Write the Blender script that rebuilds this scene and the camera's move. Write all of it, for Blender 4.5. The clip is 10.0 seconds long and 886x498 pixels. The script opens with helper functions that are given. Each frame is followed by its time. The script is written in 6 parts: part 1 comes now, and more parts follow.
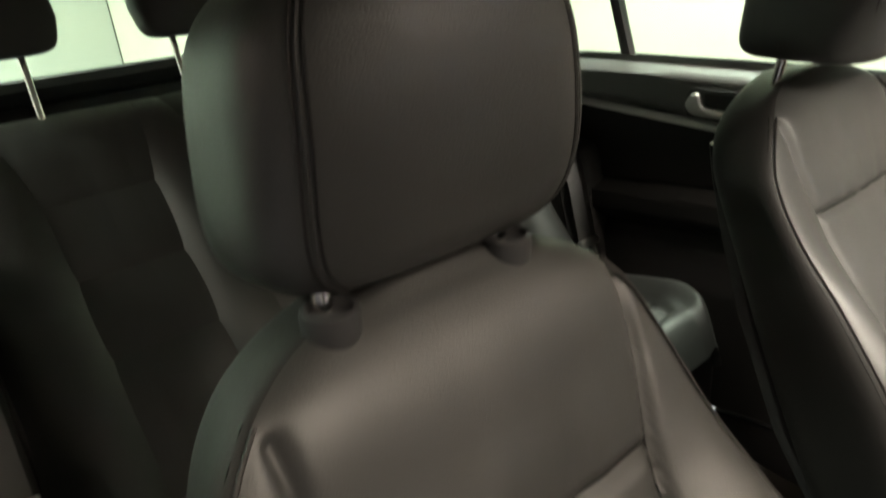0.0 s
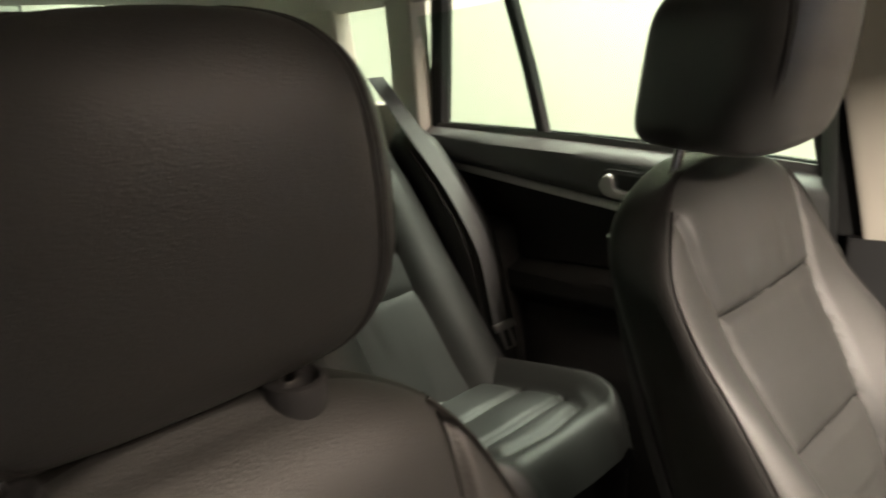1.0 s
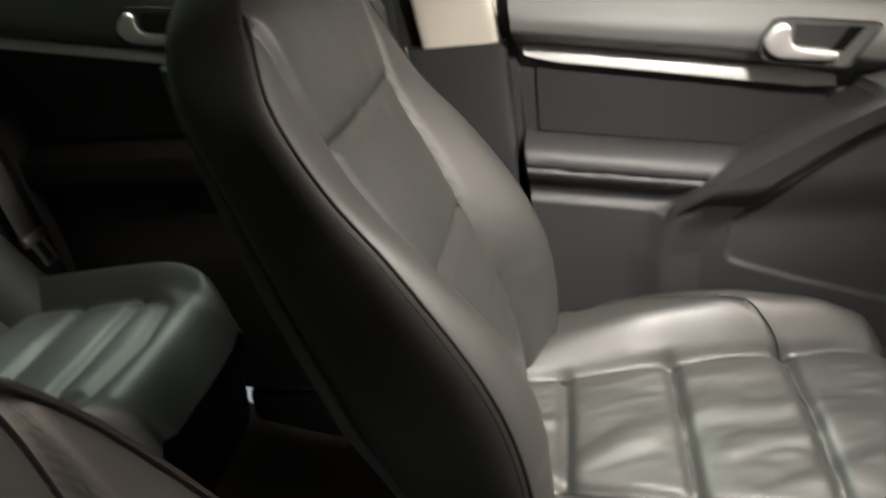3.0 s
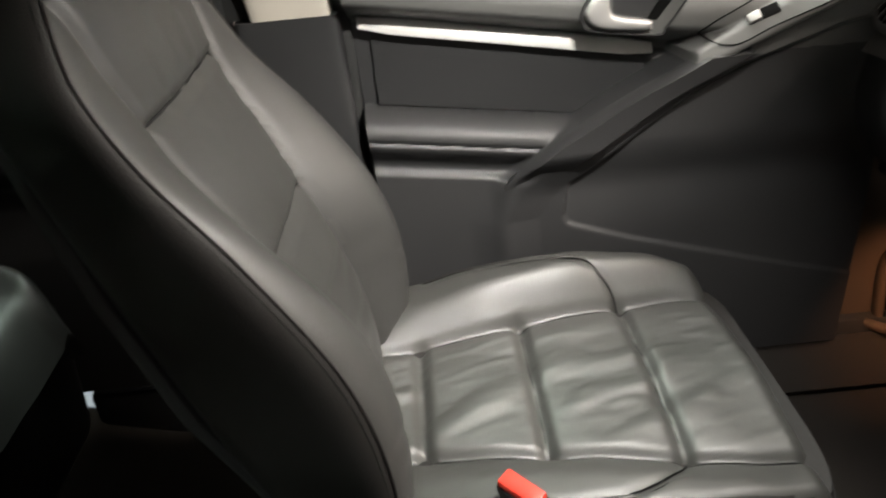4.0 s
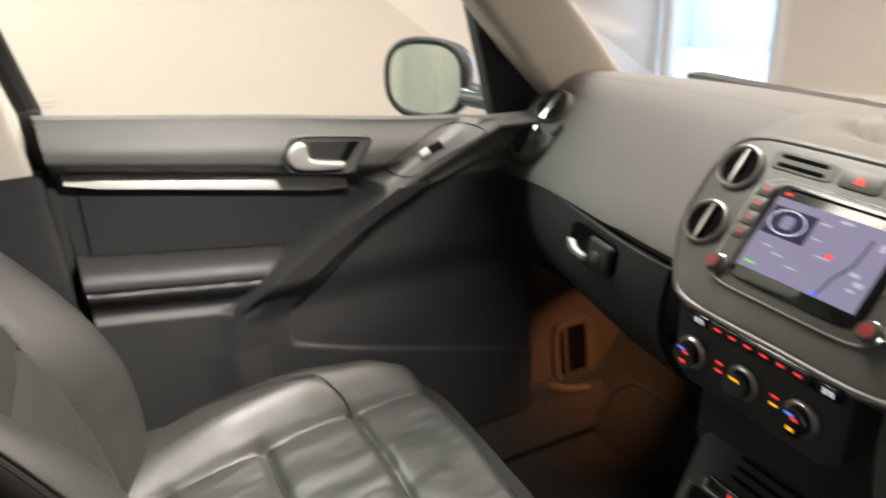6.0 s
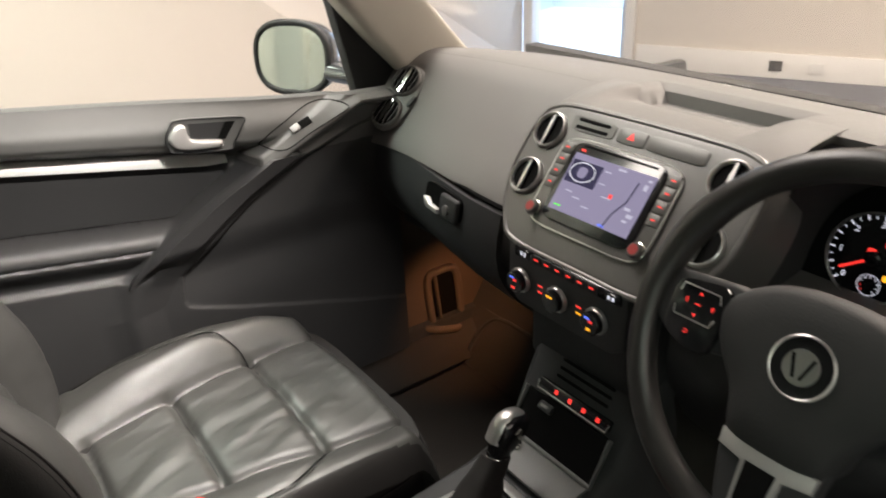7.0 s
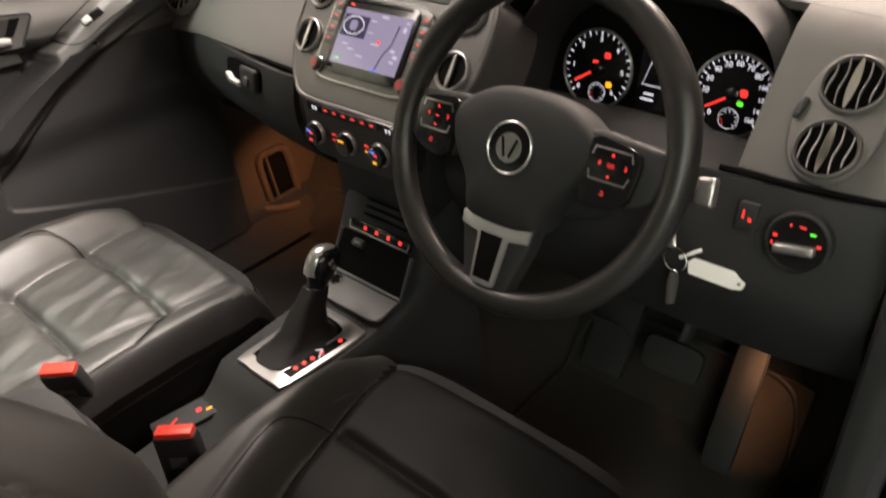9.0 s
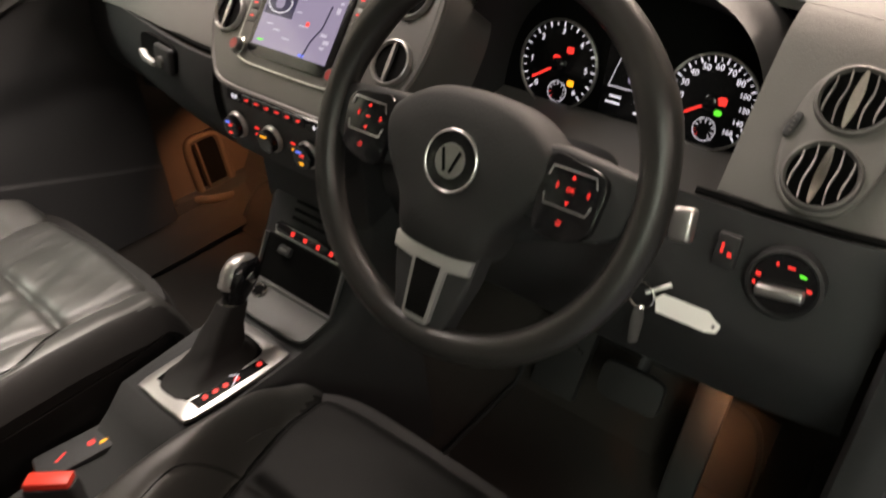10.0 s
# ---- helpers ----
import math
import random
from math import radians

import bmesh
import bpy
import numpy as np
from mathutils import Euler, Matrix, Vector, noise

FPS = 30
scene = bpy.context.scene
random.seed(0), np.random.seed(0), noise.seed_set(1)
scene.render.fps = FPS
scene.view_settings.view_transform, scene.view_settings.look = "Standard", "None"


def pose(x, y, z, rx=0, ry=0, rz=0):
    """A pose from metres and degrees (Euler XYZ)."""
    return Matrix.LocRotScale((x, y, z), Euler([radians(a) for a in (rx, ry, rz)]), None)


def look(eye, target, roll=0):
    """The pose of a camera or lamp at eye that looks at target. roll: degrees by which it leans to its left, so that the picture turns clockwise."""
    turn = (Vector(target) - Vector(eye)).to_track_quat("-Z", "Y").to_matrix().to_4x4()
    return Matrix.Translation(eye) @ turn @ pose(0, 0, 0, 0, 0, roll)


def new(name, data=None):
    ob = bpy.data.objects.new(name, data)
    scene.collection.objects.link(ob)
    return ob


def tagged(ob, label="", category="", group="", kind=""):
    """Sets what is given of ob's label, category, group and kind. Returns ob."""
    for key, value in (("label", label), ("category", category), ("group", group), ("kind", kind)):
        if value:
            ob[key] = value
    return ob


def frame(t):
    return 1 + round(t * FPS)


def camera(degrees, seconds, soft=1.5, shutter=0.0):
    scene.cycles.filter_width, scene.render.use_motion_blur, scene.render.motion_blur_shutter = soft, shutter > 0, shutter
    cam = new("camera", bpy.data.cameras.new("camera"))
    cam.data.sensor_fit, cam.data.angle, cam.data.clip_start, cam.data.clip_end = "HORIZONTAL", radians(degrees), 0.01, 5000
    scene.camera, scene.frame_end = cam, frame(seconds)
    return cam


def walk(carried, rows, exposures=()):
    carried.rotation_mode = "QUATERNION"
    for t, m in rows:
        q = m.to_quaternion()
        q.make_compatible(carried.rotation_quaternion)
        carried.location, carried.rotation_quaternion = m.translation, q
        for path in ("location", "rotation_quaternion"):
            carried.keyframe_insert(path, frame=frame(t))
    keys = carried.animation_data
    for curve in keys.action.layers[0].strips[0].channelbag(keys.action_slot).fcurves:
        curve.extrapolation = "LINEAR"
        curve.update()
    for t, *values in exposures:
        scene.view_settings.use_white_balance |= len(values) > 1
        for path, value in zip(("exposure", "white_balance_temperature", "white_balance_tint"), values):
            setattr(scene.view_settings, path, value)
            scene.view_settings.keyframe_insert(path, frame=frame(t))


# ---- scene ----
cam = camera(62.1, 10.0, soft=1.9, shutter=0.5)
PATH = [
    (0, (0.639, 0.013, 1.439), (-0.536, -1.482, 0.819), -8.4),
    (0.5, (0.569, 0.005, 1.466), (-0.625, -1.525, 0.982), -7.8),
    (1, (0.493, -0.006, 1.439), (-0.822, -1.435, 0.96), -6.4),
    (1.5, (0.46, -0.067, 1.446), (-1.075, -1.238, 0.926), -4.8),
    (2, (0.444, -0.17, 1.463), (-1.31, -0.94, 0.889), -6.7),
    (2.5, (0.397, -0.16, 1.415), (-1.383, -0.693, 0.675), -7.4),
    (3, (0.367, -0.148, 1.35), (-1.372, -0.511, 0.432), -7.4),
    (3.2, (0.379, -0.133, 1.331), (-1.348, -0.425, 0.366), -6.8),
    (4.3, (0.356, -0.131, 1.355), (-1.392, -0.03, 0.389), -4.6),
    (4.5, (0.365, -0.117, 1.364), (-1.428, -0.017, 0.484), -4.6),
    (5, (0.364, -0.106, 1.378), (-1.471, 0.045, 0.597), -3.8),
    (5.5, (0.394, -0.118, 1.381), (-1.405, 0.315, 0.622), -1.8),
    (6, (0.446, -0.173, 1.403), (-1.213, 0.632, 0.629), -2.0),
    (6.1, (0.445, -0.192, 1.43), (-1.152, 0.689, 0.61), -1.3),
    (6.2, (0.464, -0.18, 1.45), (-1.105, 0.725, 0.603), -1.0),
    (7.3, (0.66, -0.239, 1.468), (-0.783, 0.837, 0.596), -3.0),
    (7.5, (0.691, -0.234, 1.47), (-0.728, 0.868, 0.592), -3.2),
    (8, (0.737, -0.235, 1.474), (-0.571, 0.937, 0.517), -4.2),
    (8.5, (0.781, -0.244, 1.48), (-0.448, 0.945, 0.442), -4.9),
    (9, (0.813, -0.247, 1.448), (-0.351, 0.93, 0.326), -5.4),
    (9.5, (0.798, -0.215, 1.411), (-0.304, 0.957, 0.223), -4.8),
    (10, (0.74, -0.127, 1.41), (-0.317, 1.101, 0.238), -1.7),
]

EXPOSURES = [(0.0, 0.6, 7000, 6), (0.6, 0.6, 7400, 5), (1.2, 0.20, 7300, 17), (1.5, 0.06, 7350, 20), (2.0, 0.13, 7400, 24), (2.5, 0.15, 7000, 16), (3.0, 0.05, 6600, 10),
             (5.0, -0.02, 6450, 8), (6.2, -0.10, 6650, 10), (8.0, -0.06, 6550, 13), (9.5, 0.0, 7100, 17), (10.0, 0.0, 7100, 17)]
walk(cam, [(t, look(eye, target, roll)) for t, eye, target, roll in PATH], EXPOSURES)

# ---- world and lights ----
world = bpy.data.worlds.new("world")
scene.world = world
world.use_nodes = True
world.node_tree.nodes["Background"].inputs[0].default_value = (0.9, 0.95, 1.0, 1)
world.node_tree.nodes["Background"].inputs[1].default_value = 0.02


def area_lamp(name, m, sx, sy, watts, colour):
    data = bpy.data.lights.new(name, "AREA")
    data.shape, data.size, data.size_y, data.energy, data.color = "RECTANGLE", sx, sy, watts, colour
    ob = new(name, data)
    ob.matrix_world = m
    return ob


WARM, COOL = (1.0, 0.87, 0.76), (0.86, 1.0, 0.88)
# ceiling lamps out of view; several added to fill dark parts of the car
LAMPS = ((-1.10, 0.45, 73, (1.0, 0.94, 0.88)), (-1.75, 2.4, 40, WARM), (0.10, 2.95, 290, WARM), (0.4, 4.3, 35, WARM), (2.3, -2.3, 70, COOL), (3.2, -0.6, 38, (1.0, 0.85, 0.77)),
         (-1.62, -1.0, 80, COOL), (0.6, -3.5, 130, COOL))
for lx, ly, watts, tint in LAMPS:
    area_lamp("ceiling_lamp", pose(lx, ly, 2.93), 0.6, 1.5, watts, tint).data.spread = radians(150)
# unseen roof lamps, added to fill the passenger seat brightly, the driver dimly
cabin_fill = area_lamp("cabin_fill_lamp", look((-0.06, 0.16, 1.585), (-0.43, -0.13, 0.84)), 0.06, 0.04, 5.8, (1.0, 0.95, 0.88))
cabin_fill.data.spread = radians(83)
cabin_fill = area_lamp("cabin_fill_lamp", look((0.05, 0.18, 1.585), (0.40, -0.30, 1.42)), 0.06, 0.04, 0.11, (1.0, 0.86, 0.76))
cabin_fill.data.spread = radians(62)
# amber footwell lamps under the dashboard
area_lamp("footwell_lamp", look((-0.46, 0.66, 0.76), (-0.72, 0.74, 0.44)), 0.05, 0.03, 0.30, (1.0, 0.47, 0.22)).data.spread = radians(75)
area_lamp("footwell_lamp", look((0.63, 0.66, 0.75), (0.575, 0.705, 0.56)), 0.05, 0.03, 0.10, (1.0, 0.47, 0.22)).data.spread = radians(36)

# ---- materials ----
def material(name, colour, rough=0.5, metal=0.0, grain=0.0, grain_scale=400.0, bump=0.0, wear=0.12, wear_scale=9.0, spec=0.5, emit=None, glow=1.0, coat=0.0):
    """A surface with a blotchy colour at a large scale, grain at a small one, and a fine relief."""
    mat = bpy.data.materials.new(name)
    mat.use_nodes = True
    nt = mat.node_tree
    n, l = nt.nodes, nt.links
    b = n["Principled BSDF"]
    b.inputs["Roughness"].default_value, b.inputs["Metallic"].default_value = rough, metal
    b.inputs["Specular IOR Level"].default_value = spec
    b.inputs["Coat Weight"].default_value = coat
    co = n.new("ShaderNodeTexCoord")
    big = n.new("ShaderNodeTexNoise")
    big.inputs["Scale"].default_value, big.inputs["Detail"].default_value = wear_scale, 5
    l.new(co.outputs["Object"], big.inputs["Vector"])
    fine = n.new("ShaderNodeTexNoise")
    fine.inputs["Scale"].default_value, fine.inputs["Detail"].default_value = grain_scale, 2
    l.new(co.outputs["Object"], fine.inputs["Vector"])
    mix = n.new("ShaderNodeMix")
    mix.data_type = "RGBA"
    lo = [c * (1 - wear) for c in colour]
    hi = [min(1, c * (1 + wear)) for c in colour]
    mix.inputs[6].default_value, mix.inputs[7].default_value = (*lo, 1), (*hi, 1)
    add = n.new("ShaderNodeMath")
    add.operation = "MULTIPLY_ADD"
    add.inputs[1].default_value = grain
    l.new(fine.outputs[0], add.inputs[0])
    l.new(big.outputs[0], add.inputs[2])
    l.new(add.outputs[0], mix.inputs[0])
    l.new(mix.outputs[2], b.inputs["Base Color"])
    ro = n.new("ShaderNodeMapRange")
    ro.inputs[3].default_value, ro.inputs[4].default_value = max(0.02, rough - 0.07), min(1, rough + 0.07)
    l.new(big.outputs[0], ro.inputs[0])
    l.new(ro.outputs[0], b.inputs["Roughness"])
    if bump:
        bu = n.new("ShaderNodeBump")
        bu.inputs["Strength"].default_value, bu.inputs["Distance"].default_value = bump, 0.001
        l.new(fine.outputs[0], bu.inputs["Height"])
        l.new(bu.outputs[0], b.inputs["Normal"])
    if emit:
        b.inputs["Emission Color"].default_value = (*emit, 1)
        b.inputs["Emission Strength"].default_value = glow
    return mat


LEATHER = material("black leather", (0.025, 0.025, 0.024), 0.50, grain=0.25, grain_scale=700, bump=0.35, wear=0.25, spec=0.5)
LEATHER_WORN = material("polished worn leather", (0.031, 0.031, 0.029), 0.46, grain=0.25, grain_scale=700, bump=0.3, wear=0.3, spec=0.8)
# same leather, blackened to carry the shade on the driver cushion's centre
LEATHER_SHADED = material("leather darkened for seat shade", (0.009, 0.009, 0.0086), 0.52, grain=0.2, grain_scale=700, bump=0.25, wear=0.25, spec=0.13)
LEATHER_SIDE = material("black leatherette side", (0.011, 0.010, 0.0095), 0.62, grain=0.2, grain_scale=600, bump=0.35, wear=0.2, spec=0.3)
THREAD = material("pale thread", (0.20, 0.19, 0.18), 0.7)
SEAM = material("dark seam", (0.007, 0.007, 0.007), 0.8, spec=0.1)
SOFT = material("soft dark door plastic", (0.080, 0.080, 0.078), 0.45, grain=0.3, grain_scale=900, bump=0.4)
HARD = material("hard dark door plastic", (0.030, 0.030, 0.031), 0.45, grain=0.3, grain_scale=900, bump=0.35, spec=0.42)
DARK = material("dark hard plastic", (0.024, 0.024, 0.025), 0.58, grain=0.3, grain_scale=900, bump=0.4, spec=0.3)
DASH = material("grey grained dashboard", (0.105, 0.100, 0.094), 0.62, grain=0.4, grain_scale=800, bump=0.5)
FASCIA = material("satin grey fascia", (0.105, 0.10, 0.096), 0.42, metal=0.25, grain=0.2, grain_scale=1200, wear=0.06)
BLACK = material("gloss black plastic", (0.008, 0.008, 0.009), 0.16, spec=0.5)
RIM = material("worn black wheel leather", (0.020, 0.019, 0.018), 0.34, grain=0.25, grain_scale=700, bump=0.25, wear=0.3)
# near-black; flat sheets of it stand in for the shade inside recesses
VOID = material("matte black and recess shade", (0.004, 0.004, 0.004), 0.8, spec=0.05)
CHROME = material("chrome", (0.78, 0.77, 0.75), 0.12, metal=1.0, wear=0.04)
SATIN = material("brushed silver trim", (0.50, 0.49, 0.48), 0.33, metal=0.9, wear=0.08, grain=0.3, grain_scale=300)
SILVER = material("silver painted trim", (0.60, 0.59, 0.58), 0.40, metal=0.15, wear=0.06, grain=0.2, grain_scale=500)
HANDLE = material("satin handle", (0.50, 0.49, 0.48), 0.48, metal=0.7, wear=0.05)
BEIGE = material("pale grey pillar trim", (0.50, 0.46, 0.40), 0.75, grain=0.3, grain_scale=900, bump=0.4, wear=0.07)
CLOTH = material("headliner cloth", (0.52, 0.49, 0.43), 0.95, grain=0.5, grain_scale=1500, bump=0.5, wear=0.07)
CARPET = material("dark carpet", (0.016, 0.013, 0.011), 0.97, grain=0.9, grain_scale=900, bump=1.0, wear=0.35)
LINER = material("brown footwell lining", (0.060, 0.042, 0.030), 0.8, grain=0.5, grain_scale=500, bump=0.4, wear=0.3)
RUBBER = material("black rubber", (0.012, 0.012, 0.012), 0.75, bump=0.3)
WEBBING = material("grey belt webbing", (0.10, 0.10, 0.10), 0.8, grain=0.6, grain_scale=1200, bump=0.6)
KNOB_RED = material("dark red knob cap", (0.20, 0.03, 0.03), 0.35, emit=(1, 0.08, 0.06), glow=0.10)
# unlit plastic; a slight red emission is added to brighten it
RED = material("red buckle button with added glow", (0.55, 0.035, 0.02), 0.4, emit=(1, 0.05, 0.02), glow=0.06)
WALL = material("cream painted wall", (0.74, 0.68, 0.61), 0.85, grain=0.2, grain_scale=60, bump=0.2, wear=0.03, wear_scale=1.2)
WALL_COOL = material("white painted wall", (0.72, 0.73, 0.69), 0.85, grain=0.2, grain_scale=60, bump=0.2, wear=0.03, wear_scale=1.2)
SKIRT = material("white gloss woodwork", (0.82, 0.80, 0.77), 0.4, wear=0.04)
FLOOR = material("blue grey floor paint", (0.10, 0.11, 0.14), 0.5, grain=0.4, grain_scale=80, wear=0.25, wear_scale=2)
GREY = material("grey for unseen end wall", (0.16, 0.16, 0.17), 0.6, wear=0.1)
HALL = material("pale blue corridor", (0.62, 0.70, 0.80), 0.6, wear=0.05, wear_scale=1)
PAINT = material("dark car paint", (0.05, 0.055, 0.06), 0.25, metal=0.3, coat=1.0, wear=0.05)
WHITE = material("white plastic", (0.75, 0.74, 0.72), 0.5, wear=0.05)
L_RED = material("red backlight", (0.1, 0.0, 0.0), 0.5, emit=(1.0, 0.045, 0.035), glow=1.25)
L_WHITE = material("white backlight", (0.3, 0.3, 0.3), 0.5, emit=(0.85, 0.86, 1.0), glow=0.95)
L_AMBER = material("amber backlight", (0.2, 0.1, 0.0), 0.5, emit=(1.0, 0.42, 0.02), glow=1.5)
L_GREEN = material("green backlight", (0.0, 0.2, 0.0), 0.5, emit=(0.10, 0.9, 0.05), glow=1.2)
L_BLUE = material("blue backlight", (0.0, 0.0, 0.2), 0.5, emit=(0.12, 0.22, 1.0), glow=1.2)
SCREEN = material("lit display", (0.02, 0.02, 0.03), 0.15, emit=(0.30, 0.27, 0.40), glow=1.0, wear=0.1)
SCREEN_PALE = material("pale display marks", (0.05, 0.05, 0.05), 0.3, emit=(0.62, 0.60, 0.76), glow=0.85)
SCREEN_DARK = material("dim display", (0.01, 0.01, 0.02), 0.15, emit=(0.05, 0.045, 0.10), glow=0.7)


def glass_material(name, tint, rough=0.0):
    mat = bpy.data.materials.new(name)
    mat.use_nodes = True
    n, l = mat.node_tree.nodes, mat.node_tree.links
    n.remove(n["Principled BSDF"])
    clear, gloss, mix = n.new("ShaderNodeBsdfTransparent"), n.new("ShaderNodeBsdfGlossy"), n.new("ShaderNodeMixShader")
    clear.inputs[0].default_value = (*tint, 1)
    gloss.inputs["Roughness"].default_value = rough
    edge, steep, level = n.new("ShaderNodeLayerWeight"), n.new("ShaderNodeMath"), n.new("ShaderNodeMath")
    steep.operation, level.operation = "POWER", "MULTIPLY_ADD"
    steep.inputs[1].default_value, level.inputs[1].default_value, level.inputs[2].default_value = 5.0, 0.5, 0.02
    l.new(edge.outputs["Facing"], steep.inputs[0])
    l.new(steep.outputs[0], level.inputs[0])
    l.new(level.outputs[0], mix.inputs[0])
    l.new(clear.outputs[0], mix.inputs[1])
    l.new(gloss.outputs[0], mix.inputs[2])
    l.new(mix.outputs[0], n["Material Output"].inputs[0])
    return mat


GLASS = glass_material("clear window glass", (0.94, 0.935, 0.925))
TINTED = glass_material("green tinted glass", (0.82, 0.90, 0.86))
MIRROR = material("mirror glass", (0.85, 0.86, 0.85), 0.03, metal=1.0, wear=0.01)


# ---- mesh helpers ----
BASES = {}


def thing(name, base, label, category, group="", kind=""):
    ob = new(name)
    ob.location = base
    ob.empty_display_size = 0.05
    BASES[ob.name] = Vector(base)
    return tagged(ob, label, category, group, kind)


def part(name, bm, mat, parent=None, label="", smooth=40):
    """Links a bmesh, in world coordinates, as one mesh under a thing or a part."""
    bmesh.ops.recalc_face_normals(bm, faces=bm.faces[:])
    me = bpy.data.meshes.new(name)
    bm.to_mesh(me)
    bm.free()
    for m in mat if isinstance(mat, (list, tuple)) else [mat]:
        me.materials.append(m)
    if smooth:
        for p in me.polygons:
            p.use_smooth = True
        me.set_sharp_from_angle(angle=radians(smooth))
    ob = new(name, me)
    if parent:
        ob.parent = parent
        if parent.name in BASES:
            ob.matrix_parent_inverse = Matrix.Translation(-BASES[parent.name])
    if label:
        ob["label"] = label
    return ob


def box(size, m=Matrix(), bevel=0.0, seg=2, bm=None):
    """A box, centred on the pose m, with rounded edges."""
    own = bmesh.new()
    bmesh.ops.create_cube(own, size=1.0)
    bmesh.ops.scale(own, vec=size, verts=own.verts[:])
    if bevel:
        bmesh.ops.bevel(own, geom=own.edges[:], offset=min(bevel, min(size) * 0.49), segments=seg, profile=0.5, affect="EDGES")
    own.transform(m)
    return join(bm, own)


def join(bm, own):
    if bm is None:
        return own
    me = bpy.data.meshes.new("join")
    own.to_mesh(me)
    own.free()
    bm.from_mesh(me)
    bpy.data.meshes.remove(me)
    return bm


def at(x, y, z, rx=0, ry=0, rz=0):
    return pose(x, y, z, rx, ry, rz)


def tube(points, radius, sides=10, closed=False, bm=None, flat=1.0):
    """A rod along points; radius a number or one for each point; flat squeezes it along its second axis."""
    bm = bm or bmesh.new()
    pts = [Vector(p) for p in points]
    k = len(pts)
    rings = []
    side = None
    for i, p in enumerate(pts):
        a, b = pts[(i - 1) % k if closed else max(i - 1, 0)], pts[(i + 1) % k if closed else min(i + 1, k - 1)]
        way = (b - a).normalized()
        if side is None:
            side = way.orthogonal().normalized()
        side = (side - way * side.dot(way)).normalized()
        up = way.cross(side)
        r = radius[i] if isinstance(radius, (list, tuple)) else radius
        rings.append([bm.verts.new(p + side * (r * math.cos(2 * math.pi * j / sides)) + up * (r * flat * math.sin(2 * math.pi * j / sides))) for j in range(sides)])
    for i in range(k if closed else k - 1):
        a, b = rings[i], rings[(i + 1) % k]
        for j in range(sides):
            bm.faces.new((a[j], a[(j + 1) % sides], b[(j + 1) % sides], b[j]))
    if not closed:
        bm.faces.new(rings[0][::-1])
        bm.faces.new(rings[-1])
    return bm


def loft(rings, caps=True, closed=False, bm=None):
    """Skins closed rings of points, all of one count."""
    bm = bm or bmesh.new()
    vs = [[bm.verts.new(p) for p in ring] for ring in rings]
    k, n = len(vs), len(vs[0])
    for i in range(k if closed else k - 1):
        a, b = vs[i], vs[(i + 1) % k]
        for j in range(n):
            bm.faces.new((a[j], a[(j + 1) % n], b[(j + 1) % n], b[j]))
    if caps and not closed:
        bm.faces.new(vs[0][::-1])
        bm.faces.new(vs[-1])
    return bm


def lathe(profile, m, sides=40, bm=None, cap=True):
    """Turns (radius, height) pairs round the z axis of the pose m."""
    rings = [[m @ Vector((r * math.cos(2 * math.pi * j / sides), r * math.sin(2 * math.pi * j / sides), h)) for j in range(sides)] for r, h in profile]
    return loft(rings, caps=cap, bm=bm)


def sheet(f, nu, nv, thick, bm=None):
    """A slab over f(u, v), u and v from 0 to 1, thick along its normals."""
    bm = bm or bmesh.new()
    top = [[Vector(f(i / nu, j / nv)) for j in range(nv + 1)] for i in range(nu + 1)]

    def normal(i, j):
        du = top[min(i + 1, nu)][j] - top[max(i - 1, 0)][j]
        dv = top[i][min(j + 1, nv)] - top[i][max(j - 1, 0)]
        return du.cross(dv).normalized()
    low = [[top[i][j] - normal(i, j) * thick for j in range(nv + 1)] for i in range(nu + 1)]
    a = [[bm.verts.new(p) for p in row] for row in top]
    b = [[bm.verts.new(p) for p in row] for row in low]
    for i in range(nu):
        for j in range(nv):
            bm.faces.new((a[i][j], a[i + 1][j], a[i + 1][j + 1], a[i][j + 1]))
            bm.faces.new((b[i][j], b[i][j + 1], b[i + 1][j + 1], b[i + 1][j]))
    for i in range(nu):
        bm.faces.new((a[i][0], b[i][0], b[i + 1][0], a[i + 1][0]))
        bm.faces.new((a[i][nv], a[i + 1][nv], b[i + 1][nv], b[i][nv]))
    for j in range(nv):
        bm.faces.new((a[0][j], a[0][j + 1], b[0][j + 1], b[0][j]))
        bm.faces.new((a[nu][j], b[nu][j], b[nu][j + 1], a[nu][j + 1]))
    return bm


def plate(outline, m, depth, bevel=0.0, seg=2, bm=None):
    """An outline in the xy plane of the pose m, raised by depth along its z."""
    own = bmesh.new()
    f = own.faces.new([own.verts.new((x, y, 0)) for x, y in outline])
    if f.normal.z < 0:
        f.normal_flip()
    got = bmesh.ops.extrude_face_region(own, geom=[f])
    vs = [g for g in got["geom"] if isinstance(g, bmesh.types.BMVert)]
    bmesh.ops.translate(own, vec=(0, 0, depth), verts=vs)
    if bevel:
        edges = [e for e in own.edges if all(v in vs for v in e.verts)]
        bmesh.ops.bevel(own, geom=edges, offset=bevel, segments=seg, profile=0.5, affect="EDGES")
    own.transform(m)
    return join(bm, own)


def oval(rx, ry, n=32, power=2.0, cx=0.0, cy=0.0):
    """A rounded outline: power 2 an ellipse, higher ones squarer."""
    out = []
    for j in range(n):
        a = 2 * math.pi * j / n
        c, s = math.cos(a), math.sin(a)
        out.append((cx + rx * math.copysign(abs(c) ** (2 / power), c), cy + ry * math.copysign(abs(s) ** (2 / power), s)))
    return out


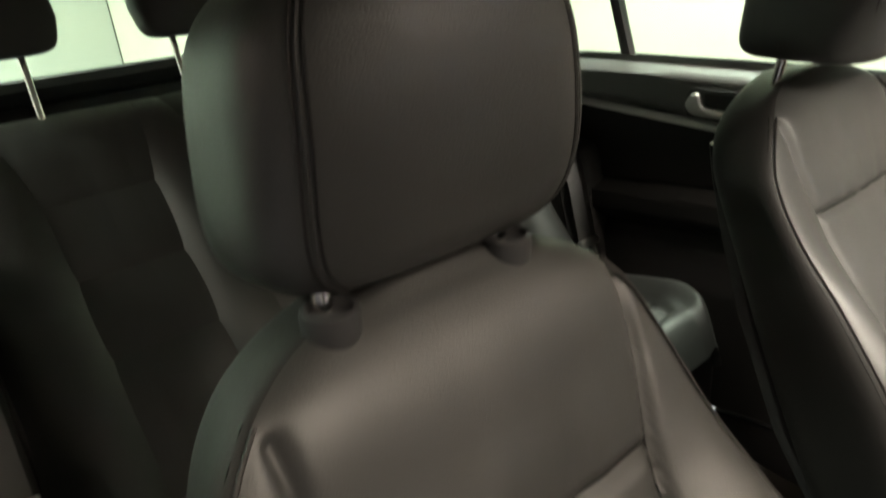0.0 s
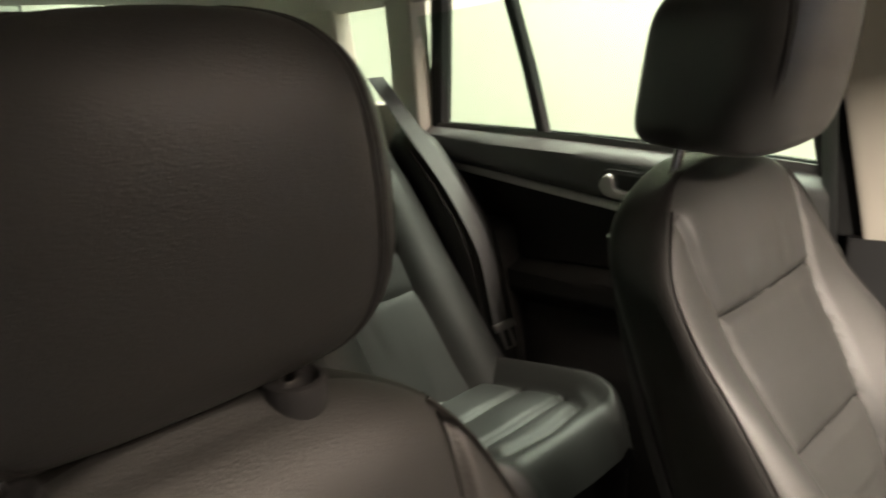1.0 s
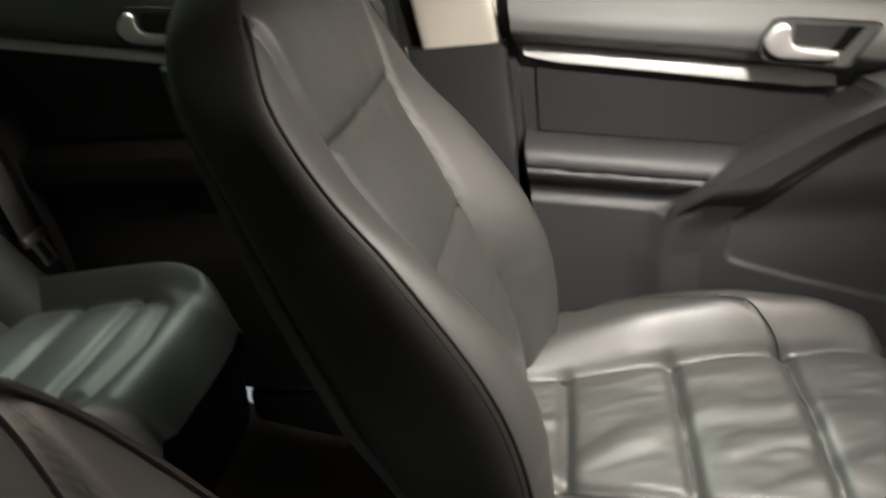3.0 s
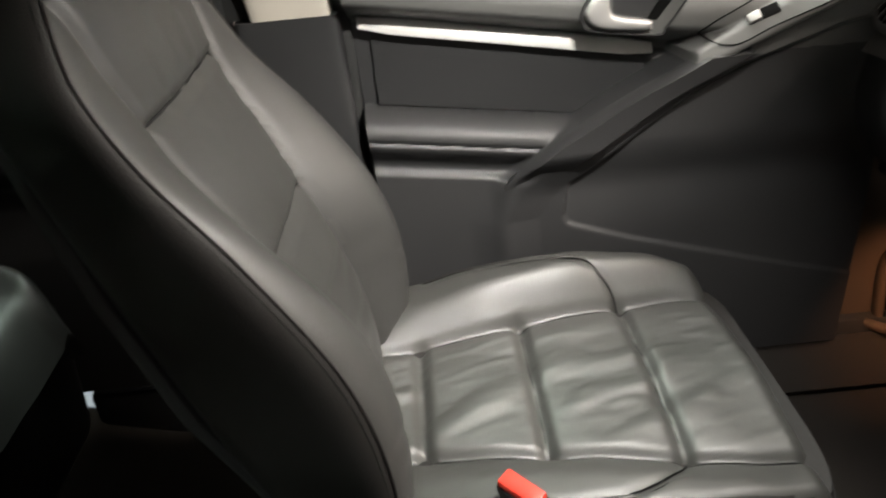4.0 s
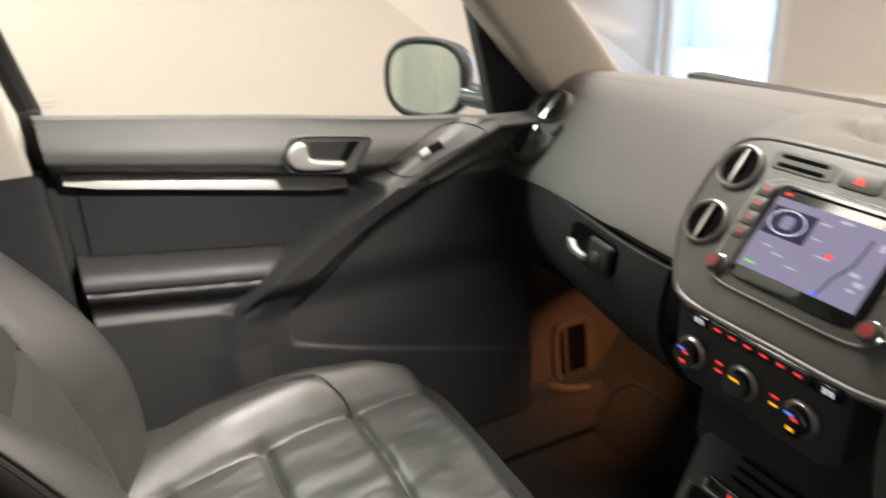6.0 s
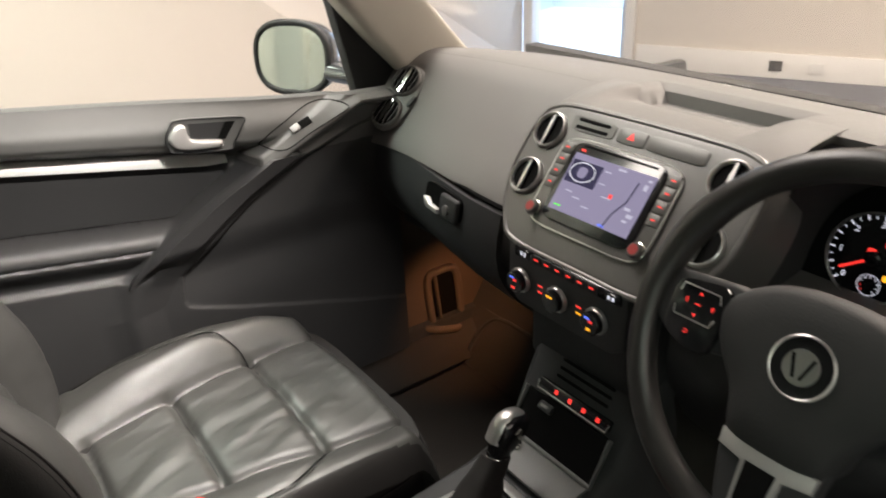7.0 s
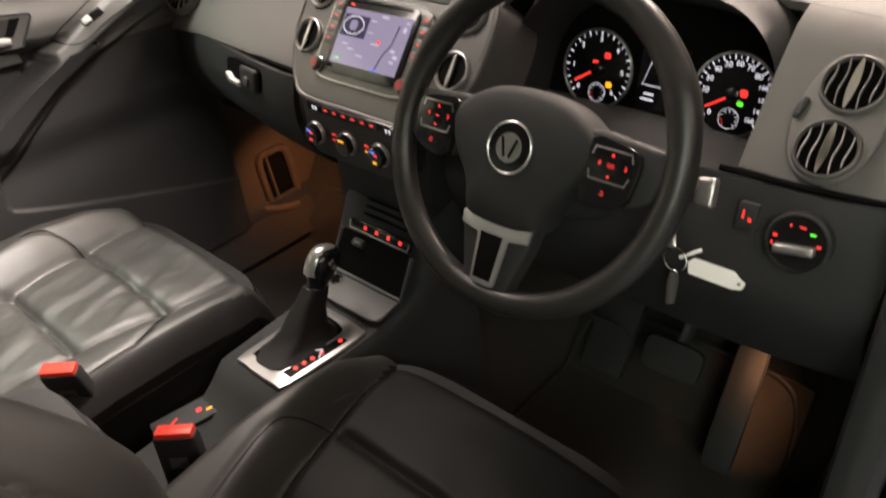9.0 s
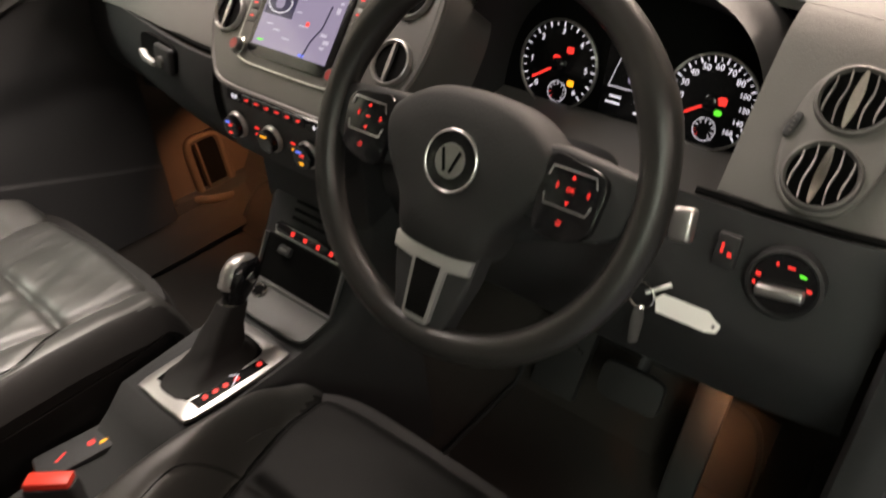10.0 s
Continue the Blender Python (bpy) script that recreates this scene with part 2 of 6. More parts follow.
def smooth_at(table, x):
    """A value between the (x, value) pairs of a table, by a Catmull-Rom spline."""
    k = len(table)
    if x <= table[0][0]:
        return table[0][1]
    if x >= table[-1][0]:
        return table[-1][1]
    i = max(j for j in range(k) if table[j][0] <= x)
    i = min(i, k - 2)
    (a, p), (b, q) = table[i], table[i + 1]
    m0 = (q - table[i - 1][1]) / (b - table[i - 1][0]) if i else (q - p) / (b - a)
    m1 = (table[i + 2][1] - p) / (table[i + 2][0] - a) if i + 2 < k else (q - p) / (b - a)
    h, t = b - a, (x - a) / (b - a)
    return (2 * t**3 - 3 * t * t + 1) * p + (t**3 - 2 * t * t + t) * h * m0 + (3 * t * t - 2 * t**3) * q + (t**3 - t * t) * h * m1


def spline(points, steps=8, closed=False):
    """Points on a smooth curve through the given ones."""
    pts = [Vector(p) for p in points]
    k, out = len(pts), []
    for i in range(k if closed else k - 1):
        p0, p1, p2, p3 = (pts[(i + d) % k] if closed else pts[min(max(i + d, 0), k - 1)] for d in (-1, 0, 1, 2))
        for j in range(steps):
            t = j / steps
            out.append(0.5 * (2 * p1 + (p2 - p0) * t + (2 * p0 - 5 * p1 + 4 * p2 - p3) * t * t + (3 * p1 - p0 - 3 * p2 + p3) * t**3))
    return out if closed else out + [pts[-1]]


def far_from(p, a, b):
    """The distance of p from the stretch a-b, in two coordinates."""
    px, py, ax, ay, bx, by = p[0], p[1], a[0], a[1], b[0], b[1]
    dx, dy = bx - ax, by - ay
    t = max(0, min(1, ((px - ax) * dx + (py - ay) * dy) / (dx * dx + dy * dy + 1e-12)))
    return math.hypot(px - ax - t * dx, py - ay - t * dy)


def groove(p, lines, width, depth):
    """How deep the seams along the polylines press the padding in at p."""
    d = min(far_from(p, a, b) for line in lines for a, b in zip(line, line[1:]))
    return depth * math.exp(-((d / width) ** 2)) + 0.5 * depth * math.exp(-d / (4 * width))


def lettering(text, size, m, mat, parent, name="lettering", depth=0.0004):
    data = bpy.data.curves.new(name, "FONT")
    data.body, data.size, data.align_x, data.align_y, data.extrude = text, size, "CENTER", "CENTER", depth
    data.resolution_u = 2
    ob = new(name, data)
    bpy.context.view_layer.update()
    me = bpy.data.meshes.new_from_object(ob.evaluated_get(bpy.context.evaluated_depsgraph_get()))
    bpy.data.objects.remove(ob)
    me.transform(m)
    me.materials.clear()
    me.materials.append(mat)
    out = new(name, me)
    out.parent = parent
    if parent.name in BASES:
        out.matrix_parent_inverse = Matrix.Translation(-BASES[parent.name])
    return out


def ramp(x, a, b):
    """0 below a, 1 above b, smooth between."""
    t = max(0.0, min(1.0, (x - a) / (b - a)))
    return t * t * (3 - 2 * t)

# ---- showroom ----
CORNER, ALONG, DEEP = Vector((-4.75, 4.56, 0)), Vector((0.914, 0.407, 0)), Vector((0.407, -0.914, 0))


def wall(name, a, way, length, mat, low=0.0, high=3.0, thick=0.12, label="plain painted showroom wall"):
    """A stretch of wall from a along way; its room side lies on the line."""
    out = Vector((way.y, -way.x, 0))
    mid = Vector(a) + way * length / 2
    if out.dot(Vector((0, 0, 0)) - mid) > 0:
        out = -out
    m = Matrix.Translation(mid + out * thick / 2 + Vector((0, 0, (low + high) / 2))) @ Matrix.Rotation(math.atan2(way.y, way.x), 4, "Z")
    return tagged(part(name, box((length, thick, high - low), m, 0.004), mat), label, "wall", kind="structure")


ground = tagged(part("ground", box((16, 18, 0.1), at(1.0, 0.0, -0.05)), FLOOR), "blue grey painted showroom floor", "floor", kind="structure")
ceiling = tagged(part("ceiling", box((16, 18, 0.1), at(1.0, 0.0, 3.05)), WALL), "plain white showroom ceiling", "ceiling", kind="structure")
wall("wall_west", CORNER, DEEP, 9.8, WALL, label="cream painted wall beside the car")
wall("wall_north", CORNER + ALONG * 1.06, ALONG, 2.06, WALL, label="cream painted wall ahead of the car")
wall("wall_north", CORNER + ALONG * 0.06, ALONG, 1.0, WALL, low=2.05, label="wall over the doorway")
wall("wall_north", CORNER + ALONG * 4.6, ALONG, 6.5, WALL, label="cream painted wall ahead of the car")
wall("wall_south", CORNER + DEEP * 9.8, ALONG, 11.0, WALL_COOL, label="white painted wall behind the car")
# unseen end wall, coloured grey to cut light bouncing in from the right
wall("wall_east", CORNER + ALONG * 10.9, DEEP, 9.9, GREY, label="unseen end wall greyed to cut bounced light")
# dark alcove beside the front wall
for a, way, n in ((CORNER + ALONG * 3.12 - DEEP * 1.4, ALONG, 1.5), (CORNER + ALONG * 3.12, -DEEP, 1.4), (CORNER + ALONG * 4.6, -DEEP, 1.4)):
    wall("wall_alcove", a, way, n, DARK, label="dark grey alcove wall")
# corridor behind the doorway
wall("wall_corridor", CORNER - DEEP * 3.2 - ALONG * 1.0, ALONG, 3.2, HALL, label="pale blue corridor wall")
wall("wall_corridor", CORNER - DEEP * 0.12 - ALONG * 1.0, -DEEP, 3.1, HALL, label="pale blue corridor wall")
wall("wall_corridor", CORNER - DEEP * 0.12 + ALONG * 2.2, -DEEP, 3.1, HALL, label="pale blue corridor wall")
turn = Matrix.Rotation(math.atan2(ALONG.y, ALONG.x), 4, "Z")
for s in (0.07, 1.03):
    tagged(part("door_frame", box((0.09, 0.20, 2.06), Matrix.Translation(CORNER + ALONG * s - DEEP * 0.05 + Vector((0, 0, 1.03))) @ turn, 0.008), SKIRT),
           "white painted door jamb", "door frame", kind="structure")
tagged(part("baseboard", box((2.0, 0.025, 0.2), Matrix.Translation(CORNER + ALONG * 2.1 + DEEP * 0.0125 + Vector((0, 0, 0.1))) @ turn, 0.006), SKIRT),
       "white skirting board along the front wall", "skirting", kind="structure")
corridor_door = thing("open_door", CORNER + ALONG * 0.98 - DEEP * 0.1, "white door standing open into the corridor", "door")
part("door_leaf", box((0.045, 0.86, 2.0), Matrix.Translation(CORNER + ALONG * 0.93 - DEEP * 0.56 + Vector((0, 0, 1.01))) @ turn, 0.003), HALL, corridor_door)
part("door_handle", tube([CORNER + ALONG * 0.90 - DEEP * 0.9 + Vector((0, 0, 1.0)), CORNER + ALONG * 0.86 - DEEP * 0.9 + Vector((0, 0, 1.0)), CORNER + ALONG * 0.86 - DEEP * 0.8 + Vector((0, 0, 1.0))], 0.009), CHROME, corridor_door)
area_lamp("corridor_lamp", Matrix.Translation(CORNER - DEEP * 1.4 + ALONG * 0.4 + Vector((0, 0, 2.9))), 1.0, 1.0, 300, (0.75, 0.87, 1.0))
tagged(part("floor_corridor", box((3.2, 3.1, 0.01), Matrix.Translation(CORNER - DEEP * 1.66 + ALONG * 0.6 + Vector((0, 0, 0.005))) @ turn), HALL), "pale blue corridor floor", "floor", kind="structure")
for s, w in ((2.25, 0.0), (2.55, 0.0)):
    socket = thing("wall_socket", CORNER + ALONG * s + DEEP * 0.03 + Vector((0, 0, 0.1)), "small dark socket on the skirting board", "socket")
    part("socket_plate", box((0.10 - w, 0.02, 0.08), Matrix.Translation(CORNER + ALONG * s + DEEP * 0.034 + Vector((0, 0, 0.1))) @ turn, 0.004), DARK if s < 2.4 else WHITE, socket)
bin_at = CORNER + ALONG * 3.36 + DEEP * 0.06
bucket = thing("white_bucket", bin_at + Vector((0, 0, 0.15)), "white plastic bucket with a wire handle on a stool", "bucket")
part("bucket_body", lathe([(0.001, 0.0), (0.10, 0.0), (0.115, 0.16), (0.125, 0.16), (0.125, 0.18), (0.11, 0.18), (0.09, 0.02), (0.001, 0.02)], Matrix.Translation(bin_at + Vector((0, 0, 0.15))), 28), WHITE, bucket)
part("bucket_handle", tube([bin_at + Vector((0.12 * math.cos(a), 0, 0.32 + 0.08 * math.sin(a))) for a in [i * math.pi / 14 for i in range(15)]], 0.004, 6), CHROME, bucket)
stool = thing("bucket_stand", bin_at, "pale grey block under the bucket", "stand")
part("stand_body", box((0.18, 0.18, 0.15), Matrix.Translation(bin_at + Vector((0, 0, 0.075))) @ turn, 0.01), SKIRT, stool)
# ribs and pipes of the wall behind the car
BACK = CORNER + DEEP * 9.8
for s in (1.0, 1.55, 1.62, 2.2, 2.75, 3.3, 3.85, 4.4):
    rib = BACK + ALONG * s - DEEP * 0.02
    tagged(part("trim", box((0.03, 0.03, 3.0), Matrix.Translation(rib + Vector((0, 0, 1.5))) @ turn, 0.006), WALL_COOL), "pale vertical joint strip on the rear wall", "trim", kind="structure")
for s in (2.55, 2.85):
    rail = thing("grab_rail", BACK + ALONG * s - DEEP * 0.08 + Vector((0, 0, 1.9)), "white bent rail on the rear wall", "rail")
    p = BACK + ALONG * s - DEEP * 0.07
    part("rail_tube", tube(spline([p + DEEP * 0.06 + Vector((0, 0, 2.3)), p + Vector((0, 0, 2.2)), p + Vector((0, 0, 1.7)), p + Vector((0, 0, 1.5)), p + DEEP * 0.06 + Vector((0, 0, 1.45))], 6), 0.018, 8), WHITE, rail)
for lx, ly, watts, tint in LAMPS:
    fitting = thing("ceiling_light", (lx, ly, 3.0), "unseen white fluorescent fitting on the ceiling", "ceiling light", "showroom ceiling lights")
    part("fitting_body", box((0.36, 1.6, 0.05), at(lx, ly, 2.975), 0.01), WHITE, fitting)

# ---- car shell ----
def belt(y):
    """Height of the left window sill along the car."""
    return smooth_at([(-1.9, 1.345), (-1.25, 1.308), (-0.63, 1.250), (-0.23, 1.197), (0.08, 1.159), (0.39, 1.119), (0.70, 1.105)], y)


def shell(name, bm, mat, label, category="car trim"):
    return tagged(part(name, bm, mat), label, category, kind="structure")


def pan(u, v):
    x, y = -0.74 + 1.48 * u, -1.2 + 2.2 * v
    tunnel = 0.16 * math.exp(-((x / 0.15) ** 4))
    return x, y, 0.37 + tunnel + max(0.0, y - 0.72) * 1.5 + max(0.0, -0.62 - y) * 0.28


shell("floor", sheet(pan, 48, 44, 0.03), CARPET, "dark carpeted car floor with a raised tunnel", "car floor")
for side in (-1, 1):
    shell("front_wing", box((0.05, 1.1, 0.72), at(side * 0.815, 1.16, 0.62), 0.02), PAINT, "dark painted front wing", "car body")
    shell("sill_trim", box((0.09, 1.9, 0.26), at(side * 0.745, 0.15, 0.36), 0.02), DARK, "dark plastic door sill trim")


def roof(u, v):
    x, y = -0.66 + 1.32 * u, -2.05 + 2.25 * v
    return x, y, 1.66 - 0.045 * y - 0.11 * (2 * u - 1) ** 4 - 0.03 * abs(2 * v - 1) ** 3


shell("headliner", sheet(roof, 24, 24, 0.03), CLOTH, "pale cloth headliner under the roof", "headliner")


def roof_skin(u, v):
    x, y = -0.72 + 1.44 * u, -2.2 + 2.45 * v
    return x, y, 1.72 - 0.045 * y - 0.12 * (2 * u - 1) ** 4 - 0.03 * abs(2 * v - 1) ** 3


shell("car_roof", sheet(roof_skin, 20, 20, 0.02), PAINT, "dark painted car roof", "car roof")
# bonnet and scuttle ahead of the windscreen
shell("bonnet", sheet(lambda u, v: (-0.78 + 1.56 * u, 1.10 + 1.0 * v, 1.06 - 0.20 * v - 0.04 * v * v - 0.04 * (2 * u - 1) ** 2), 16, 12, 0.02), PAINT, "dark painted bonnet", "bonnet")
shell("bulkhead", box((1.5, 0.04, 0.75), at(0, 1.02, 0.75)), DARK, "black bulkhead behind the dashboard", "bulkhead")
shell("scuttle", sheet(lambda u, v: (-0.72 + 1.44 * u, 0.93 + 0.2 * v, 1.070 - 0.02 * v - 0.03 * (2 * u - 1) ** 2), 16, 4, 0.01), DARK, "black plastic scuttle panel below the windscreen", "scuttle")
windscreen = tagged(part("windscreen", sheet(lambda u, v: ((2 * u - 1) * (0.70 - 0.10 * v), 0.99 - 0.79 * v - 0.10 * (2 * u - 1) ** 2, 1.125 + 0.48 * v), 16, 12, 0.004), GLASS), "clear raked windscreen", "windscreen", kind="structure")
windscreen.visible_shadow = False

# ---- front seats ----
FRONT_Y = [(0.66, -0.188), (0.72, -0.178), (0.80, -0.175), (0.88, -0.187), (0.95, -0.214), (1.05, -0.278), (1.12, -0.333), (1.20, -0.371), (1.27, -0.394), (1.312, -0.430)]
BACK_Y = [(0.66, -0.30), (0.75, -0.36), (0.82, -0.39), (0.97, -0.44), (1.15, -0.49), (1.25, -0.510), (1.312, -0.490)]
HALF_W = [(0.66, 0.220), (0.75, 0.238), (0.90, 0.241), (1.05, 0.229), (1.15, 0.207), (1.22, 0.184), (1.27, 0.152), (1.295, 0.115), (1.308, 0.07), (1.312, 0.04)]
SEAMS = [[(0.146, 1.262), (0.141, 1.20), (0.127, 1.135), (0.117, 1.05), (0.101, 0.972), (0.096, 0.90), (0.104, 0.80), (0.110, 0.68)],
         [(0.127, 1.135), (0.07, 1.133), (0.0, 1.132)],
         [(0.101, 0.972), (0.06, 0.970), (0.0, 0.969)]]


def seat_pad_depth(x, z):
    """How far the front of the backrest lies behind its bolsters, with its seams."""
    a = abs(x)
    inner = smooth_at([(0.68, 0.110), (0.80, 0.104), (0.90, 0.096), (0.972, 0.101), (1.05, 0.117), (1.135, 0.127), (1.20, 0.141), (1.262, 0.146)], z)
    hollow = smooth_at([(0.66, 0.035), (0.76, 0.050), (0.88, 0.064), (0.97, 0.062), (1.06, 0.044), (1.14, 0.018), (1.22, 0.004), (1.32, 0.0)], z)
    k = ramp(a, inner - 0.010, inner + 0.085) ** 0.85
    deep = hollow * (1 - k)
    # padding swells between the seams
    swell = min(max(0.0, 1 - (a / 0.105) ** 2), 1.0) * abs(math.sin(math.pi * (z - 0.970) / 0.150)) * (0.90 < z < 1.3)
    deep -= 0.003 * swell
    deep += groove((a, z), SEAMS, 0.0055, 0.009)
    crease = noise.noise(Vector((x * 13, z * 8, 3.1)))
    fold = math.exp(-((z - 0.85) / 0.09) ** 2) * max(0, noise.noise(Vector((x * 6 + 2, z * 30, 1.0)))) * 0.003
    drape = 0.0045 * max(0, noise.noise(Vector((x * 30 + 4, z * 7, 6.0)))) * math.exp(-((z - 1.16) / 0.07) ** 2) * max(0.0, 1 - (a / 0.12) ** 2)
    return deep + 0.0022 * crease + fold + drape


def front_seat(cx, label, back_move, cushion_move, outer, rest_size, post_move, square=(0.42, 0.34, 4.2), low_inner=1.0, form=(0.0, 0.0, 0.093, 0.22, 0.014, 0.0), crown_drop=0.0, widen=(0.0, 0.0), tilt=0.0):
    """outer: +1 or -1, the side of the seat that faces its door. widen: of the shoulders, towards the console and the door."""
    seat = thing("car_seat", (cx, 0.0, 0.40), label, "car seat", "front seats")
    bx, by, bz = cx, back_move[0], back_move[1]
    P, TUCK = 5.2, 0.17

    def rise(z):
        return bz + z - crown_drop * ramp(z, 1.12, 1.30)

    def section(z, s):
        """A place on the front skin: s from -1 to 1 across it."""
        w, yf, yb = smooth_at(HALF_W, z), smooth_at(FRONT_Y, z), smooth_at(BACK_Y, z)
        w *= 1 + widen[s * outer > 0] * ramp(z, 1.08, 1.21)
        half = (yf - yb) / 2
        y = (yf + yb) / 2 + half * max(0.0, 1 - abs(s) ** P) ** (1 / P)
        return w * s * (1 - TUCK * (yf - y) / (yf - yb)), y, w, yf, yb

    def body():
        rings = []
        for i in range(116):
            z = 0.66 + 0.652 * (1 - (1 - i / 115) ** 1.2)
            ring = []
            for j in range(113):
                s = math.sin(math.pi / 2 * (j / 56 - 1))
                x, y, w, yf, yb = section(z, s)
                fade = 1 - ramp(abs(s), 0.90, 1.0)
                ring.append((bx + x, by + y - seat_pad_depth(x, z) * fade, rise(z)))
            mid, half = (yf + yb) / 2, (yf - yb) / 2
            for j in range(1, 28):
                a = math.pi * j / 28
                c, q = math.cos(a), math.sin(a)
                y = mid - half * abs(q) ** 0.55
                w = section(z, c)[2]
                ring.append((bx + w * math.copysign(abs(c) ** 0.55, c) * (1 - TUCK * (yf - y) / (yf - yb)), by + y, rise(z)))
            rings.append(ring)
        skin = loft(rings)
        # front cover of smooth leather, sides and back of leatherette
        for i, f in enumerate(skin.faces):
            f.material_index = 0 if i % 140 < 112 and abs(math.sin(math.pi / 2 * ((i % 140 + 0.5) / 56 - 1))) < 0.948 else 1
        return skin

    back = part("backrest", body(), [LEATHER, LEATHER_SIDE], seat, "padded black leather backrest with stitched bolsters", smooth=80)
    for side in (-1, 1):
        pts = []
        for i in range(36):
            z = 0.69 + 0.585 * i / 35
            x, y, w, yf, yb = section(z, side * 0.945)
            pts.append((bx + x, by + y, rise(z)))
        part("piping", tube([(p[0], p[1] + 0.0005, p[2]) for p in pts], 0.0016, 6), LEATHER_SIDE, back)
        part("piping", tube([(p[0] + side * 0.003, p[1] - 0.007, p[2]) for p in pts], 0.0011, 6), SEAM, back)
    for line in SEAMS:
        for side in (-1, 1):
            run = []
            for (xa, za), (xb, zb) in zip(line, line[1:]):
                for k in range(8):
                    x, z = xa + (xb - xa) * k / 8, za + (zb - za) * k / 8
                    s = x / smooth_at(HALF_W, z)
                    run.append((bx + side * x, by + section(z, s)[1] - seat_pad_depth(side * x, z) + 0.0012, rise(z)))
            part("seam", tube(run, 0.0015, 5), SEAM, back)
    part("back_shell", loft([[(bx + x, by + smooth_at(BACK_Y, z) + 0.012 + y, bz + z) for x, y in oval(smooth_at(HALF_W, z) * 0.76, 0.022, 32, 3)] for z in (0.68, 0.72, 0.85, 1.0, 1.1, 1.18, 1.22)]), DARK, seat)

    # headrest
    hw, hd, forward = rest_size
    shift, lift, tall, lean, bulge, taper = form
    hx, hy, hz = bx + shift, by - 0.445 + forward, bz + 1.412 + lift

    def pad(a):
        """Height, width factor, crown and taper of the headrest at the angle a."""
        k = math.copysign(abs(math.sin(a)) ** square[0], math.sin(a))
        return k, max(0.04, abs(math.cos(a))) ** square[1], tall * k, 0.010 * math.sin(math.pi * (k + 1) / 2)

    def domed(x, k):
        return (-0.012 if k > 0 else 0.004) * (x / 0.12) ** 2 * abs(k)

    rings = []
    for i in range(41):
        k, g, z, crown = pad(math.pi * (i / 40 - 0.5))
        ring = []
        for x, y in oval(hw * g, hd * g, 88, square[2]):
            bow = bulge * (1 - (x / hw) ** 2) * (y > 0) * g
            crease = 0.0012 * noise.noise(Vector((x * 22, z * 22, 4.0 + cx)))
            ring.append((hx + x * (1 + taper * k), hy + y + bow + crown * (y > 0) + lean * z + crease, hz + z + domed(x, k) - tilt * y * (k < 0) * abs(k)))
        rings.append(ring)
    rest = part("headrest", loft(rings), LEATHER, seat, "padded black leather headrest", smooth=80)
    for side in (-1, 1):
        line = []
        for i in range(33):
            k, g, z, crown = pad(math.pi * (i / 32 - 0.5) * 0.93)
            x = side * hw * g * 0.80
            y = hd * g * (1 - 0.80 ** square[2]) ** (1 / square[2]) + bulge * (1 - (x / hw) ** 2) * g + crown
            line.append((hx + x * (1 + taper * k), hy + y + lean * z, hz + z + domed(x, k)))
        for off in (-0.0035, 0.0, 0.0035):
            part("stitching", tube([(p[0] + off, p[1] - side * off * 0.4, p[2]) for p in line], 0.0010 if off else 0.0014, 6), LEATHER_SIDE if off else LEATHER, rest)
        part("headrest_post", tube([(hx + post_move[0] + side * 0.072, hy + 0.010 - forward + post_move[1], bz + 1.26), (hx + post_move[0] + side * 0.072, hy + 0.010 - 0.5 * forward + post_move[1] * 0.5, bz + 1.37)], 0.0065, 14), CHROME, seat, "chrome headrest post")
        part("post_guide", lathe([(0.008, -0.02), (0.017, -0.02), (0.0185, 0.006), (0.0172, 0.010), (0.0145, 0.011), (0.0125, 0.006), (0.008, 0.006)], at(hx + post_move[0] + side * 0.072, hy + 0.012 - forward + post_move[1], bz + 1.292 + (0.012 if outer > 0 else -0.020), -8), 28), DARK, seat)

    # cushion
    qy, qz = cushion_move
    worn = low_inner < 1
    inner_seam = [(-0.23, 0.100), (-0.16, 0.108), (-0.08, 0.118), (0.0, 0.130), (0.06, 0.139), (0.12, 0.148), (0.20, 0.160), (0.30, 0.172)] if worn else [(-0.23, 0.086), (-0.16, 0.100), (-0.06, 0.126), (0.03, 0.154), (0.11, 0.177), (0.20, 0.196), (0.25, 0.203), (0.30, 0.207)]
    cross = 0.124 if worn else 0.104
    edge_stitch = [(0.150, 0.124), (0.180, 0.105), (0.212, 0.04), (0.218, -0.16)] if worn else [(0.178, 0.100), (0.190, 0.062), (0.193, 0.02), (0.178, -0.05), (0.156, -0.13)]
    seam_line = [(smooth_at(inner_seam, -0.23 + 0.02 * i), -0.23 + 0.02 * i) for i in range(27)]

    def top(u, v):
        x = (2 * u - 1) * 0.250
        y = -0.23 + 0.530 * v
        a = abs(x)
        k = ramp(a, smooth_at(inner_seam, y) - 0.004, smooth_at(inner_seam, y) + (0.055 if worn else 0.042))
        z = 0.702 + (0.052 if worn else 0.060) * k * (low_inner if x * outer < 0 else 1.0) * smooth_at([(-0.23, 0.3), (-0.1, 0.8), (0.05, 1.0), (0.15, 0.85), (0.22, 0.55), (0.3, 0.2)], y)
        z += 0.012 * math.sin(max(0, min(1, (y + 0.2) / 0.47)) * math.pi)
        z -= groove((a, y), [seam_line], 0.008, 0.010)
        z -= groove((x, y), [[(-0.125, -0.028), (0.125, -0.028)], [(-0.150, cross), (0.150, cross)], [(-0.105, -0.172), (0.105, -0.172)]], 0.0085, 0.010)
        z -= 0.7 * groove((a, y), [edge_stitch], 0.0065, 0.006)
